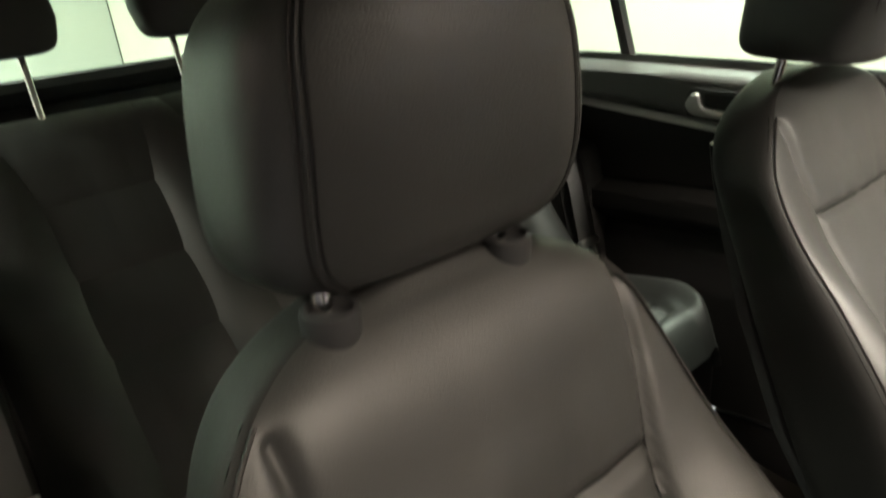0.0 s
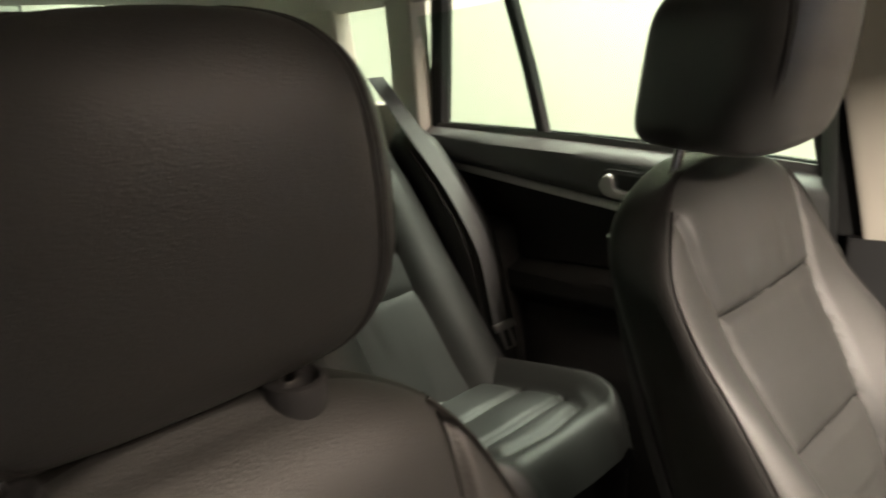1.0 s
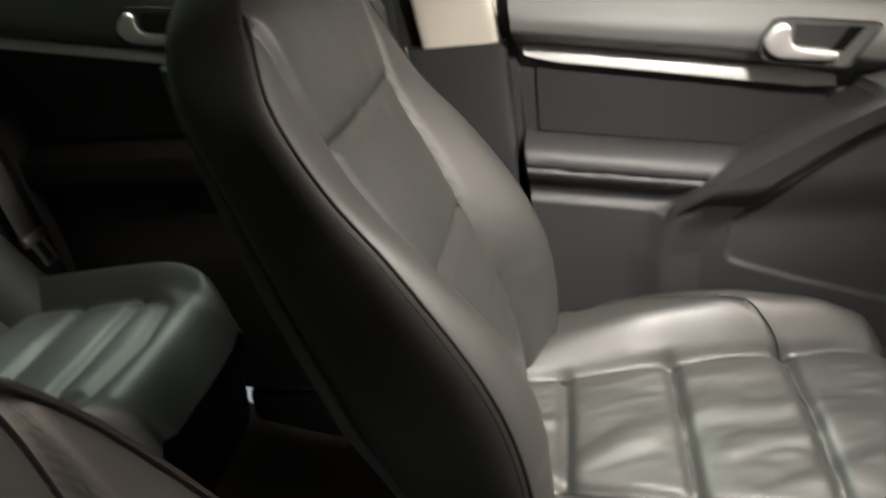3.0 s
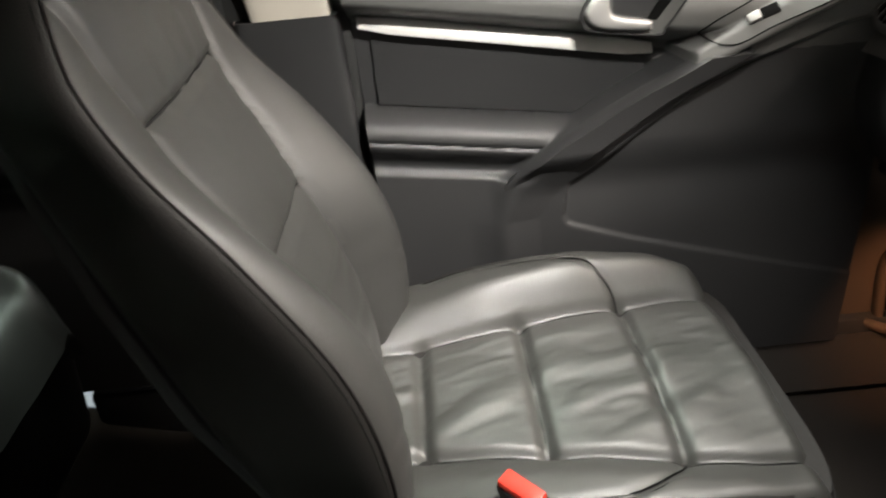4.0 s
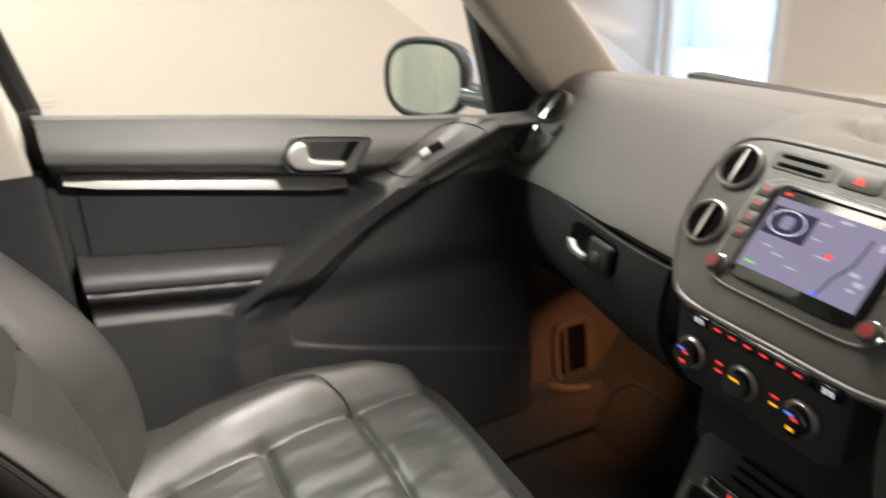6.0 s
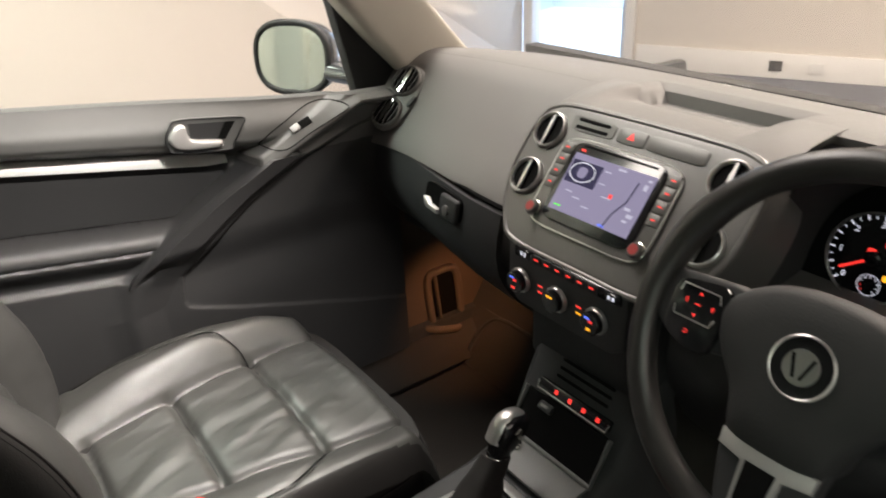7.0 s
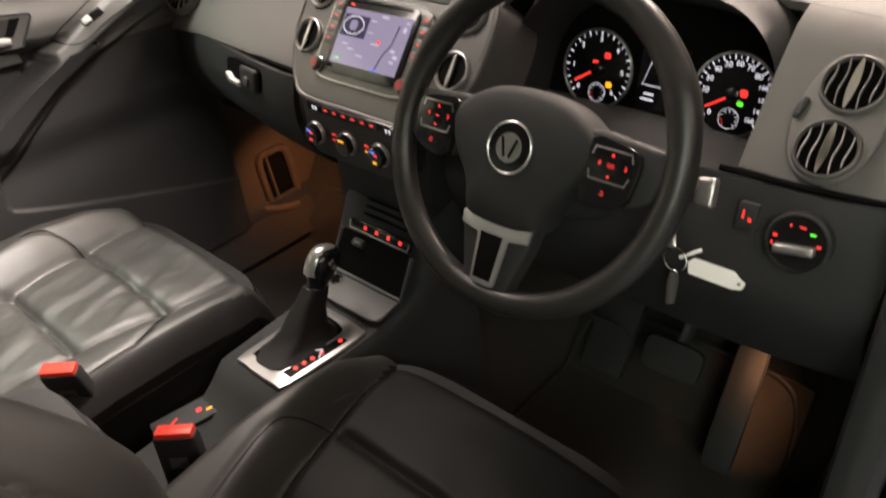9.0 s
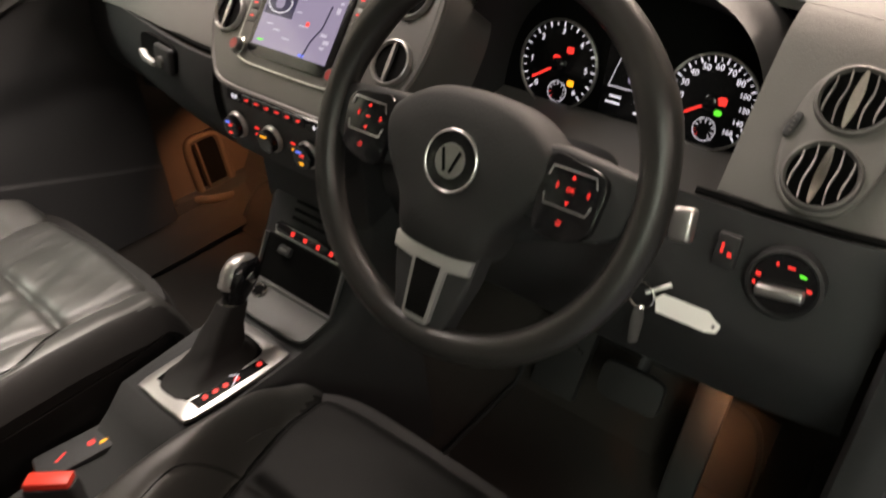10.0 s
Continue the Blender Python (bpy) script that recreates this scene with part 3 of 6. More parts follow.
        wr = max(0, noise.noise(Vector((x * 24 + 9 * y + cx * 3, y * 9 - 4 * x, 0.3))) + 0.10) * (0.0125 if worn else 0.0025) * max(0, 1 - a / 0.18) * (1 - 0.6 * ramp(y, 0.1, 0.2))
        wr += 0.0022 * max(0, noise.noise(Vector((x * 70 + 20 * y, y * 22 - 9 * x, 5.0)))) * worn * ramp(-a, -0.22, -0.10)
        z += wr + 0.003 * noise.noise(Vector((x * 14, y * 14, cx)))
        z -= 0.050 * max(0.0, (a - 0.212) / 0.038) ** 2.2
        z -= 0.085 * max(0.0, (y - 0.245) / 0.055) ** 2.0
        return cx + x * (1 - 0.07 * max(0, (y - 0.2) / 0.1)), qy + y - 0.016 * (a / 0.25) ** 2 * ramp(y, 0.15, 0.3), qz + z
    cover = sheet(top, 128, 124, 0.05)
    # driver: centre panel in the shade-blackened leather, bolsters in the glossier one
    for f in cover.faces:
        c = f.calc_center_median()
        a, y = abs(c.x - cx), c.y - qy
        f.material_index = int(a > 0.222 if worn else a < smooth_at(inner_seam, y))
    part("cushion", cover, [LEATHER_WORN, LEATHER_SIDE] if worn else [LEATHER_WORN, LEATHER_SHADED], seat, "creased black leather cushion with raised bolsters", smooth=80)
    for line in (seam_line, [(-0.125, -0.028), (0.125, -0.028)], [(-0.150, cross), (0.150, cross)]):
        for side in ((-1, 1) if line[0][0] > 0 else (1,)):
            run = []
            for (xa, ya), (xb, yb) in zip(line, line[1:]):
                for k in range(10):
                    x, y = side * (xa + (xb - xa) * k / 10), ya + (yb - ya) * k / 10
                    p = top((x / 0.250 + 1) / 2, (y + 0.23) / 0.530)
                    run.append((p[0], p[1], p[2] + 0.0010))
            part("seam", tube(run, 0.0014 if len(line) > 3 else 0.0007, 5), SEAM, seat)
    for side in (-1, 1):
        run = [top((side * p.x / 0.250 + 1) / 2, (p.y + 0.23) / 0.530) for p in spline([(a, y, 0) for a, y in edge_stitch], 10)]
        for off in (-0.0035, 0.0035):
            part("stitching", tube([(p[0] + off, p[1], p[2] + 0.0003) for p in run], 0.0012, 5), SEAM, seat)
    skirt = []
    for z, g in ((0.49, 0.93), (0.51, 0.975), (0.60, 0.995), (0.655, 1.0), (0.685, 0.97)):
        skirt.append([(cx + x * g, qy + 0.035 + y * g, qz + z) for x, y in oval(0.246, 0.257, 48, 5.5)])
    base = part("cushion_base", loft(skirt), LEATHER_SIDE, seat)
    part("base_seam", tube([(cx + x, qy + 0.035 + y, qz + 0.655) for x, y in oval(0.2465, 0.2575, 64, 5.5)], 0.0022, 6, closed=True), LEATHER_SIDE, base)
    for side in (-1, 1):
        part("side_trim", box((0.03, 0.44, 0.12), at(cx + side * 0.225, qy + 0.0, qz + 0.455, 0), 0.012), DARK, seat)
        part("seat_rail", box((0.04, 0.60, 0.035), at(cx + side * 0.17, 0.0, 0.405), 0.005), DARK, seat)
        part("seat_leg", box((0.05, 0.40, 0.09), at(cx + side * 0.17, 0.0, 0.455), 0.008), DARK, seat)
    return seat


front_seat(-0.370, "black leather front passenger seat with quilted backrest", (0.0, 0.0), (0.0, 0.0), -1, (0.128, 0.077, 0.050), (0.008, -0.018), (0.36, 0.25, 5.2), 0.30, (0.0, -0.006, 0.093, 0.22, 0.014, 0.0), crown_drop=0.017, widen=(0.09, 0.09), tilt=0.16)
front_seat(0.366, "black leather driver seat with stitched headrest", (0.088, -0.028), (0.030, -0.012), 1, (0.130, 0.058, -0.014), (0.020, 0.004), (0.55, 0.36, 3.9), 1.0, (-0.008, -0.002, 0.097, 0.10, 0.004, -0.05), widen=(0.0, 0.11))

# ---- left doors ----
def strip_z(y):
    return 1.105 - 0.178 * (y + 0.219)


def arm_z(y):
    return 0.9715 - 0.140 * (y + 0.170)


GRIP_UP = [(0.78, -0.055), (0.862, -0.002), (0.909, 0.045), (0.939, 0.095), (0.979, 0.165), (1.014, 0.237), (1.04, 0.285)]
GRIP_LOW = [(0.78, 0.020), (0.837, 0.065), (0.913, 0.165), (0.974, 0.252), (1.008, 0.320), (1.03, 0.36)]
POCKET = [(0.056, 0.778), (0.066, 0.836), (0.165, 0.913), (0.252, 0.974), (0.322, 1.008), (0.46, 1.055), (0.60, 1.080), (0.60, 0.600), (0.45, 0.640), (0.335, 0.673), (0.172, 0.721), (0.080, 0.753), (0.062, 0.762)]


def inside(p, outline):
    """How far p lies inside a closed outline; 0 outside it."""
    hit, near = False, 1.0
    for a, b in zip(outline, outline[1:] + outline[:1]):
        near = min(near, far_from(p, a, b))
        if (a[1] > p[1]) != (b[1] > p[1]) and p[0] < (b[0] - a[0]) * (p[1] - a[1]) / (b[1] - a[1]) + a[0]:
            hit = not hit
    return near if hit else 0.0


def door_x(y, z):
    """How far the front door's lining stands in from the skin at a place."""
    top, st, ar = belt(y), strip_z(min(y, 0.24)), arm_z(y)
    # padded upper part
    h = (z - st) / max(0.02, top - st)
    pad = -0.716 + 0.062 * ramp(h, -0.02, 0.40) - 0.026 * ramp(h, 0.45, 1.05) ** 1.3
    # armrest roll, its lower half and the ledge of the lower panel
    t = ar - z
    if t < 0:
        arm = 0.0
    elif t < 0.036:
        arm = 0.056 * math.sqrt(max(0.0, 1 - (1 - t / 0.036) ** 2))
    else:
        arm = 0.056 - 0.004 * math.exp(-(((t - 0.042) / 0.003) ** 2)) - 0.024 * ramp(t, 0.046, 0.086)
    low = -0.674 + 0.016 * ramp(y, -0.060, -0.018) * (1 - ramp(z, 0.80, 0.90)) - 0.03 * (1 - ramp(z, 0.50, 0.66))
    left = max(pad, -0.716 + arm)
    left = left + (low - left) * ramp(t, 0.087, 0.103)
    # pull handle: a slanting band between the armrest and the shoulder, running out into the pocket's cover
    up, dn = smooth_at(GRIP_UP, z), smooth_at(GRIP_LOW, z)
    s = (y - up) / (dn - up)
    calm = ramp(z, 0.815, 0.905)
    grip = -0.640 - 0.014 * max(0.0, min(1.0, s)) ** 1.3 - 0.020 * (1 - calm)
    x = left + (grip - left) * ramp(s, -0.10 - 0.5 * (1 - calm), 0.05 + 0.5 * (1 - calm))
    # map pocket, sunk behind the handle and the cover
    x -= 0.014 * ramp(inside((y, z), POCKET), 0.0, 0.010) * (1 - 0.3 * ramp(y, 0.30, 0.5)) * (0.35 + 0.65 * ramp(z, 0.74, 0.85))
    begin = 0.238 + 0.164 * max(0.0, min(1.2, (z - 1.034) / 0.072))
    over = ramp(z, st - 0.006, st + 0.004) * (1 - ramp(y, max(0.26, begin), max(0.26, begin) + 0.03))
    x = x + (pad - x) * over
    # shoulder that carries the window switch
    edge = min(1.025 + 0.42 * (y - 0.281), top - 0.010)
    slope = max(0.0, min(1.0, (top + 0.004 - z) / (top - edge)))
    face = -0.684 + 0.054 * slope ** 0.9
    face = face if z > edge else face - 0.075 * ramp(edge - z, 0.0, 0.035)
    k = ramp(y, begin - 0.012, begin + 0.012) * ramp(z, edge - 0.05, edge - 0.02)
    return x + max(0.0, face - x) * k


front_door = thing("front_door", (-0.75, 0.15, 0.45), "closed front passenger door with dark lining and silver strip", "car door")


def lining(u, v):
    y = -0.232 + 0.80 * u
    z = 0.47 + (belt(y) - 0.47) * v
    return door_x(y, z), y + 0.035 * (1 - v) * (1 - u), z


skin = sheet(lining, 240, 270, 0.012)
for f in skin.faces:
    c = f.calc_center_median()
    f.material_index = 0 if c.z > strip_z(min(c.y, 0.24)) - 0.004 or c.z > 1.004 + 0.42 * (c.y - 0.281) and c.y > 0.25 else 1
part("door_lining", skin, [SOFT, HARD], front_door, "soft dark grey door lining over hard plastic")
part("sill_cap", sheet(lambda u, v: (door_x(-0.235 + 0.80 * u, belt(-0.235 + 0.80 * u)) - 0.002 - 0.055 * v, -0.235 + 0.80 * u, belt(-0.235 + 0.80 * u) + 0.003 * math.sin(3.1 * v) - 0.008 * v * v), 60, 8, 0.010), SOFT, front_door)
part("door_skin", sheet(lambda u, v: (-0.80 + 0.05 * v, -0.24 + 0.95 * u, 0.45 + (belt(-0.24 + 0.95 * u) - 0.485) * v), 10, 8, 0.01), PAINT, front_door, "dark painted outer skin")


def along_door(y0, y1, zf, x, half_h, half_d, n=40, power=3.0):
    rings = []
    for i in range(n + 1):
        y = y0 + (y1 - y0) * i / n
        g = min(1.0, 0.6 + 4 * min(i, n - i) / n)
        rings.append([(x(y) + p * g - 0.35 * q, y, zf(y) + q * g) for p, q in oval(half_d, half_h, 14, power)])
    return loft(rings)


strip = part("silver_strip", along_door(-0.216, 0.206, strip_z, lambda y: -0.7015, 0.0112, 0.008, 40, 7.0), SILVER, front_door, "brushed silver trim strip")
# insert material darkened to carry the shade under the strip and pad
part("door_insert", sheet(lambda u, v: (-0.7090, -0.20 + 0.40 * u, arm_z(-0.2 + 0.40 * u) + 0.004 + (strip_z(-0.2 + 0.40 * u) - 0.016 - arm_z(-0.2 + 0.40 * u)) * v), 24, 12, 0.006),
     DARK, front_door, "dark grained door insert, deepened for shade under the strip")
part("armrest_seam", tube([(door_x(y, arm_z(y) - 0.042) - 0.0002, y, arm_z(y) - 0.042) for y in [-0.20 + 0.008 * i for i in range(24)]], 0.0014, 5), VOID, front_door)
def grip_skin(u, v):
    z = 0.842 + 0.186 * v
    across = -0.06 + 0.92 * u
    y = smooth_at(GRIP_UP, z) + (smooth_at(GRIP_LOW, z) - smooth_at(GRIP_UP, z)) * across
    rise = ramp(u, 0.0, 0.14) * (1 - ramp(u, 0.84, 1.0)) * ramp(v, 0.0, 0.34)
    return -0.652 + 0.028 * rise - 0.010 * u - 0.006 * (1 - ramp(v, 0.0, 0.35)), y, z


part("pull_handle", sheet(grip_skin, 36, 70, 0.012), HARD, front_door, "slanting dark pull handle")
# inner release handle in its recess
def release(m, door):
    """A moulded recess with a paddle handle; m's x points into the car, its y along the door."""
    flat = m @ Matrix(((0, 0, 1, 0), (1, 0, 0, 0), (0, 1, 0, 0), (0, 0, 0, 1)))
    dish = [(p.x, p.y) for p in spline([(a, b, 0) for a, b in ((-0.068, -0.004), (-0.060, 0.016), (-0.044, 0.026), (0.045, 0.027), (0.072, 0.024), (0.066, 0.006), (0.052, -0.020), (0.040, -0.031), (-0.050, -0.030), (-0.064, -0.020))], 4, closed=True)]
    part("handle_recess", plate([(a * 0.97, b * 0.96) for a, b in dish], flat @ at(0, 0, -0.014), 0.016), SOFT, door)
    part("recess_frame", tube([flat @ Vector((a, b, 0.0025)) for a, b in dish], 0.0016, 6, closed=True), DARK, door)
    # flat dark plate for the gap; the black wedge paints its undercut shade
    part("gap_plate", plate([(-0.030, 0.019), (0.052, 0.020), (0.034, -0.010), (-0.026, -0.006)], flat @ at(0, 0, 0.0005), 0.002), DARK, door)
    part("undercut_shade", plate([(0.036, 0.020), (0.054, 0.020), (0.036, -0.011), (0.022, -0.010)], flat @ at(0, 0, 0.0012), 0.002), VOID, door)
    paddle = [(p.x, p.y) for p in spline([(a, b, 0) for a, b in ((-0.064, -0.002), (-0.056, 0.013), (-0.046, 0.019), (-0.037, 0.016), (-0.033, 0.002), (-0.022, -0.008), (0.024, -0.011), (0.028, -0.017), (0.024, -0.023), (-0.030, -0.025), (-0.052, -0.021), (-0.062, -0.012))], 4, closed=True)]
    part("release_handle", plate(paddle, flat @ at(0, 0, 0.001), 0.013, 0.005, 3), HANDLE, door, "satin silver release handle")


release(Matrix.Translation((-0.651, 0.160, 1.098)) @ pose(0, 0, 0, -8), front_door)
# window switch
def on_door(y, z, off=0.0):
    return Vector((door_x(y, z) + off, y, z))


panel_line = [(0.262, 1.052), (0.300, 1.042), (0.355, 1.064), (0.425, 1.090), (0.440, 1.100), (0.415, 1.110), (0.370, 1.108), (0.310, 1.086), (0.270, 1.066)]
panel_line = [(p.x, p.y) for p in spline([(y, z, 0) for y, z in panel_line], 5, closed=True)]
part("switch_outline", tube([on_door(y, z, 0.0004) for y, z in panel_line], 0.0011, 5, closed=True), VOID, front_door)
n1 = (on_door(0.36, 1.080) - on_door(0.32, 1.066)).normalized()
n2 = (on_door(0.335, 1.092) - on_door(0.345, 1.060)).normalized()
nz = n1.cross(n2).normalized()
nz = nz if nz.x > 0 else -nz
n2 = nz.cross(n1)
o = on_door(0.338, 1.076)
sw = Matrix(((n1.x, n2.x, nz.x, o.x), (n1.y, n2.y, nz.y, o.y), (n1.z, n2.z, nz.z, o.z), (0, 0, 0, 1)))
part("switch_well", box((0.044, 0.016, 0.004), sw @ at(0.004, 0, 0.0), 0.001), VOID, front_door)
part("window_switch", box((0.018, 0.013, 0.010), sw @ at(-0.010, 0, 0.003, 0, -12), 0.002), HANDLE, front_door, "chrome tipped window switch")
# window frame and pane
frame_line = spline([(-0.735, -0.238, belt(-0.238)), (-0.700, -0.285, 1.42), (-0.66, -0.31, 1.56)], 6)
part("window_frame", tube(frame_line, 0.016, 8), RUBBER, front_door)
pane = part("window_pane", sheet(lambda u, v: (-0.735 + 0.08 * v, -0.25 + (0.85 - 0.55 * v) * u - 0.05 * v, belt(-0.25 + 0.85 * u) - 0.02 + (1.56 - belt(-0.25 + 0.85 * u)) * v), 12, 8, 0.004), GLASS, front_door, "clear side window")
pane.visible_shadow = False
for k, (w, dz) in enumerate(((0.006, 0.014), (0.012, 0.008), (0.020, 0.0), (0.016, -0.006))):
    part("glass_mark", box((0.0006, w, 0.0022), at(-0.7215 + 0.0008 * k, -0.211, 1.212 + dz, 0, 12)), BEIGE, pane)
part("mirror_triangle", plate([(0.50, 1.10), (0.72, 1.09), (0.48, 1.27), (0.455, 1.30)], Matrix(((0, 0, 1, -0.735), (1, 0, 0, 0), (0, 1, 0, 0), (0, 0, 0, 1))), 0.03, 0.004), DARK, front_door)

# wing mirror
mirror = thing("wing_mirror", (-0.80, 0.60, 1.08), "dark folding wing mirror with oval glass", "wing mirror")
MM = look((-1.0, 0.50, 1.13), (-0.43, -0.32, 1.205))
shellrings = [[MM @ Vector((x * g, y * g, -d)) for x, y in oval(0.098, 0.083, 40, 2.7)] for d, g in ((0.0, 1.0), (-0.012, 1.02), (-0.05, 0.97), (-0.085, 0.80), (-0.105, 0.45))]
part("mirror_shell", loft(shellrings), PAINT, mirror)
part("mirror_bezel", tube([MM @ Vector((x, y, 0.0)) for x, y in oval(0.094, 0.079, 48, 2.7)], 0.0085, 10, closed=True), DARK, mirror)
part("mirror_glass", plate(oval(0.090, 0.075, 48, 2.7), MM @ at(0, 0, -0.004), 0.002), MIRROR, mirror)
part("mirror_foot", loft([[(-0.77 - 0.14 * t, 0.62 + p - 0.04 * t, 1.10 + q + 0.0 * t) for p, q in oval(0.05, 0.025, 20)] for t in (0, 0.3, 0.7, 1.0)]), PAINT, mirror)

# rear left door
rear_door = thing("rear_door", (-0.75, -0.85, 0.5), "closed rear passenger door with dark lining", "car door")


def rear_strip(y):
    return 1.218 - 0.168 * (y + 1.249)


def rear_x(y, z):
    top, st, ar = belt(y), rear_strip(y), 1.005 - 0.03 * (y + 1.1)
    x = -0.716
    h = (z - st) / max(0.02, top - st)
    if h > 0:
        x = -0.712 + 0.050 * ramp(h, -0.02, 0.35) * (1 - ramp(h, 0.72, 1.02) ** 1.5)
    x += (0.05 * ramp(z, ar - 0.10, ar - 0.05)) * (1 - ramp(z, ar - 0.012, ar + 0.008))
    x += 0.02 * (1 - ramp(z, ar - 0.13, ar - 0.10))
    return x


skin = sheet(lambda u, v: (rear_x(-1.30 + 0.90 * u, 0.5 + (belt(-1.30 + 0.90 * u) - 0.5) * v), -1.30 + 0.90 * u, 0.5 + (belt(-1.30 + 0.90 * u) - 0.5) * v), 60, 90, 0.012)
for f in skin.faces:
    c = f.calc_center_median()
    # below the strip: near-black rubber, darker than on the front door
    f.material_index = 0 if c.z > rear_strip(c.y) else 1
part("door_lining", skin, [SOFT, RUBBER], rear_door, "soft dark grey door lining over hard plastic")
part("sill_cap", sheet(lambda u, v: (-0.700 - 0.05 * v, -1.30 + 0.90 * u, belt(-1.30 + 0.90 * u) + 0.004 - 0.010 * v), 30, 4, 0.012), SOFT, rear_door)
part("door_skin", sheet(lambda u, v: (-0.80 + 0.05 * v, -1.32 + 0.92 * u, 0.5 + (belt(-1.3 + 0.9 * u) - 0.5) * v), 10, 8, 0.01), PAINT, rear_door)
part("silver_strip", along_door(-1.25, -0.62, rear_strip, lambda y: -0.703, 0.0085, 0.008), SILVER, rear_door, "brushed silver trim strip")
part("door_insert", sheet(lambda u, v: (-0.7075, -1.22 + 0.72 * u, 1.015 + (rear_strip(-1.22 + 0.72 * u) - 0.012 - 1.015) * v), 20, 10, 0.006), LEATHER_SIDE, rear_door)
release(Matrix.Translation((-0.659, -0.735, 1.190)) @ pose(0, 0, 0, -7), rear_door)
part("window_divider", tube([(-0.722, -0.975, 1.27), (-0.712, -0.995, 1.42), (-0.700, -1.03, 1.60)], 0.015, 8), RUBBER, rear_door)
part("window_frame", tube([(-0.722, -1.29, 1.28), (-0.712, -1.255, 1.42), (-0.700, -1.215, 1.60)], 0.024, 8), RUBBER, rear_door)
pane = part("window_pane", sheet(lambda u, v: (-0.735 + 0.08 * v, -1.28 + 0.87 * u - 0.08 * v, belt(-1.28 + 0.87 * u) - 0.02 + (1.57 - belt(-1.28 + 0.87 * u)) * v), 10, 8, 0.004), TINTED, rear_door, "tinted side window")
pane.visible_shadow = False

# pillars
def pillar(name, sections, mat, label):
    """sections: (centre, half width along the car, half depth across it), from below upwards."""
    rings = [[(c[0] + q, c[1] + p, c[2]) for p, q in oval(w, d, 40, 9.0)] for c, w, d in sections]
    return shell(name, loft(rings), mat, label, "car pillar")


pillar("pillar_trim", [((-0.705, -0.305, 1.122), 0.056, 0.024), ((-0.690, -0.318, 1.24), 0.054, 0.026), ((-0.668, -0.335, 1.38), 0.050, 0.026), ((-0.630, -0.36, 1.58), 0.050, 0.026)], BEIGE, "pale grey upper trim of the middle pillar")
pillar("pillar_foot", [((-0.715, -0.315, 0.45), 0.10, 0.035), ((-0.715, -0.315, 0.80), 0.085, 0.035), ((-0.712, -0.312, 1.121), 0.072, 0.030)], DARK, "dark plastic foot of the middle pillar")
pillar("pillar_edge", [((-0.735, -0.39, 1.12), 0.03, 0.03), ((-0.71, -0.41, 1.32), 0.03, 0.03), ((-0.66, -0.44, 1.58), 0.03, 0.03)], RUBBER, "black door seal behind the middle pillar")
pillar("pillar_trim", [((-0.715, 0.745, 1.08), 0.098, 0.03), ((-0.690, 0.635, 1.19), 0.096, 0.03), ((-0.655, 0.485, 1.34), 0.090, 0.03), ((-0.60, 0.22, 1.60), 0.085, 0.03)], BEIGE, "pale grey windscreen pillar trim")
pillar("pillar_trim", [((0.715, 0.745, 1.08), 0.098, 0.03), ((0.690, 0.635, 1.19), 0.096, 0.03), ((0.655, 0.485, 1.34), 0.090, 0.03), ((0.60, 0.22, 1.60), 0.085, 0.03)], BEIGE, "pale grey windscreen pillar trim")
pillar("pillar_trim", [((-0.700, -1.345, 1.15), 0.050, 0.03), ((-0.685, -1.335, 1.30), 0.045, 0.03), ((-0.670, -1.310, 1.45), 0.042, 0.028), ((-0.650, -1.280, 1.66), 0.042, 0.028)], BEIGE, "pale grey rear pillar trim")
shell("door_seal", box((0.05, 0.030, 0.76), at(-0.738, -0.238, 0.825), 0.008), RUBBER, "black rubber seal along the door opening", "door seal")
slot = thing("belt_adjuster", (-0.66, -0.33, 1.38), "slot for the belt height adjuster in the pillar trim", "seat belt")
part("adjuster_slot", box((0.006, 0.012, 0.22), at(-0.6415, -0.335, 1.42, 8, 12, 0), 0.003), FASCIA, slot)
strap = thing("front_seat_belt", (-0.68, -0.40, 0.80), "dark seat belt webbing beside the middle pillar", "seat belt")
part("belt_webbing", tube([(-0.640, -0.385, 1.50), (-0.660, -0.400, 1.30), (-0.680, -0.405, 1.0), (-0.69, -0.40, 0.60)], 0.024, 8, flat=0.09), WEBBING, strap)
# unseen right rear door, middle pillar: added for shade beside open driver door
right_door = thing("rear_door", (0.75, -0.85, 0.5), "unseen closed rear door behind the driver seat", "car door")
part("door_lining", sheet(lambda u, v: (-rear_x(-1.30 + 0.90 * u, 0.5 + (belt(-1.30 + 0.90 * u) - 0.5) * v), -1.30 + 0.90 * u, 0.5 + (belt(-1.30 + 0.90 * u) - 0.5) * v), 30, 45, 0.012), SOFT, right_door)
part("door_skin", sheet(lambda u, v: (0.80 - 0.05 * v, -1.32 + 0.92 * u, 0.5 + (belt(-1.3 + 0.9 * u) - 0.5) * v), 10, 8, 0.01), PAINT, right_door)
pane = part("window_pane", sheet(lambda u, v: (0.735 - 0.08 * v, -1.28 + 0.87 * u - 0.08 * v, belt(-1.28 + 0.87 * u) - 0.02 + (1.57 - belt(-1.28 + 0.87 * u)) * v), 10, 8, 0.004), TINTED, right_door)
pane.visible_shadow = False
pillar("pillar_trim", [((0.725, -0.395, 1.122), 0.056, 0.024), ((0.715, -0.40, 1.24), 0.054, 0.026), ((0.695, -0.41, 1.38), 0.050, 0.026), ((0.650, -0.43, 1.60), 0.050, 0.026)], BEIGE, "pale grey upper trim of the middle pillar")
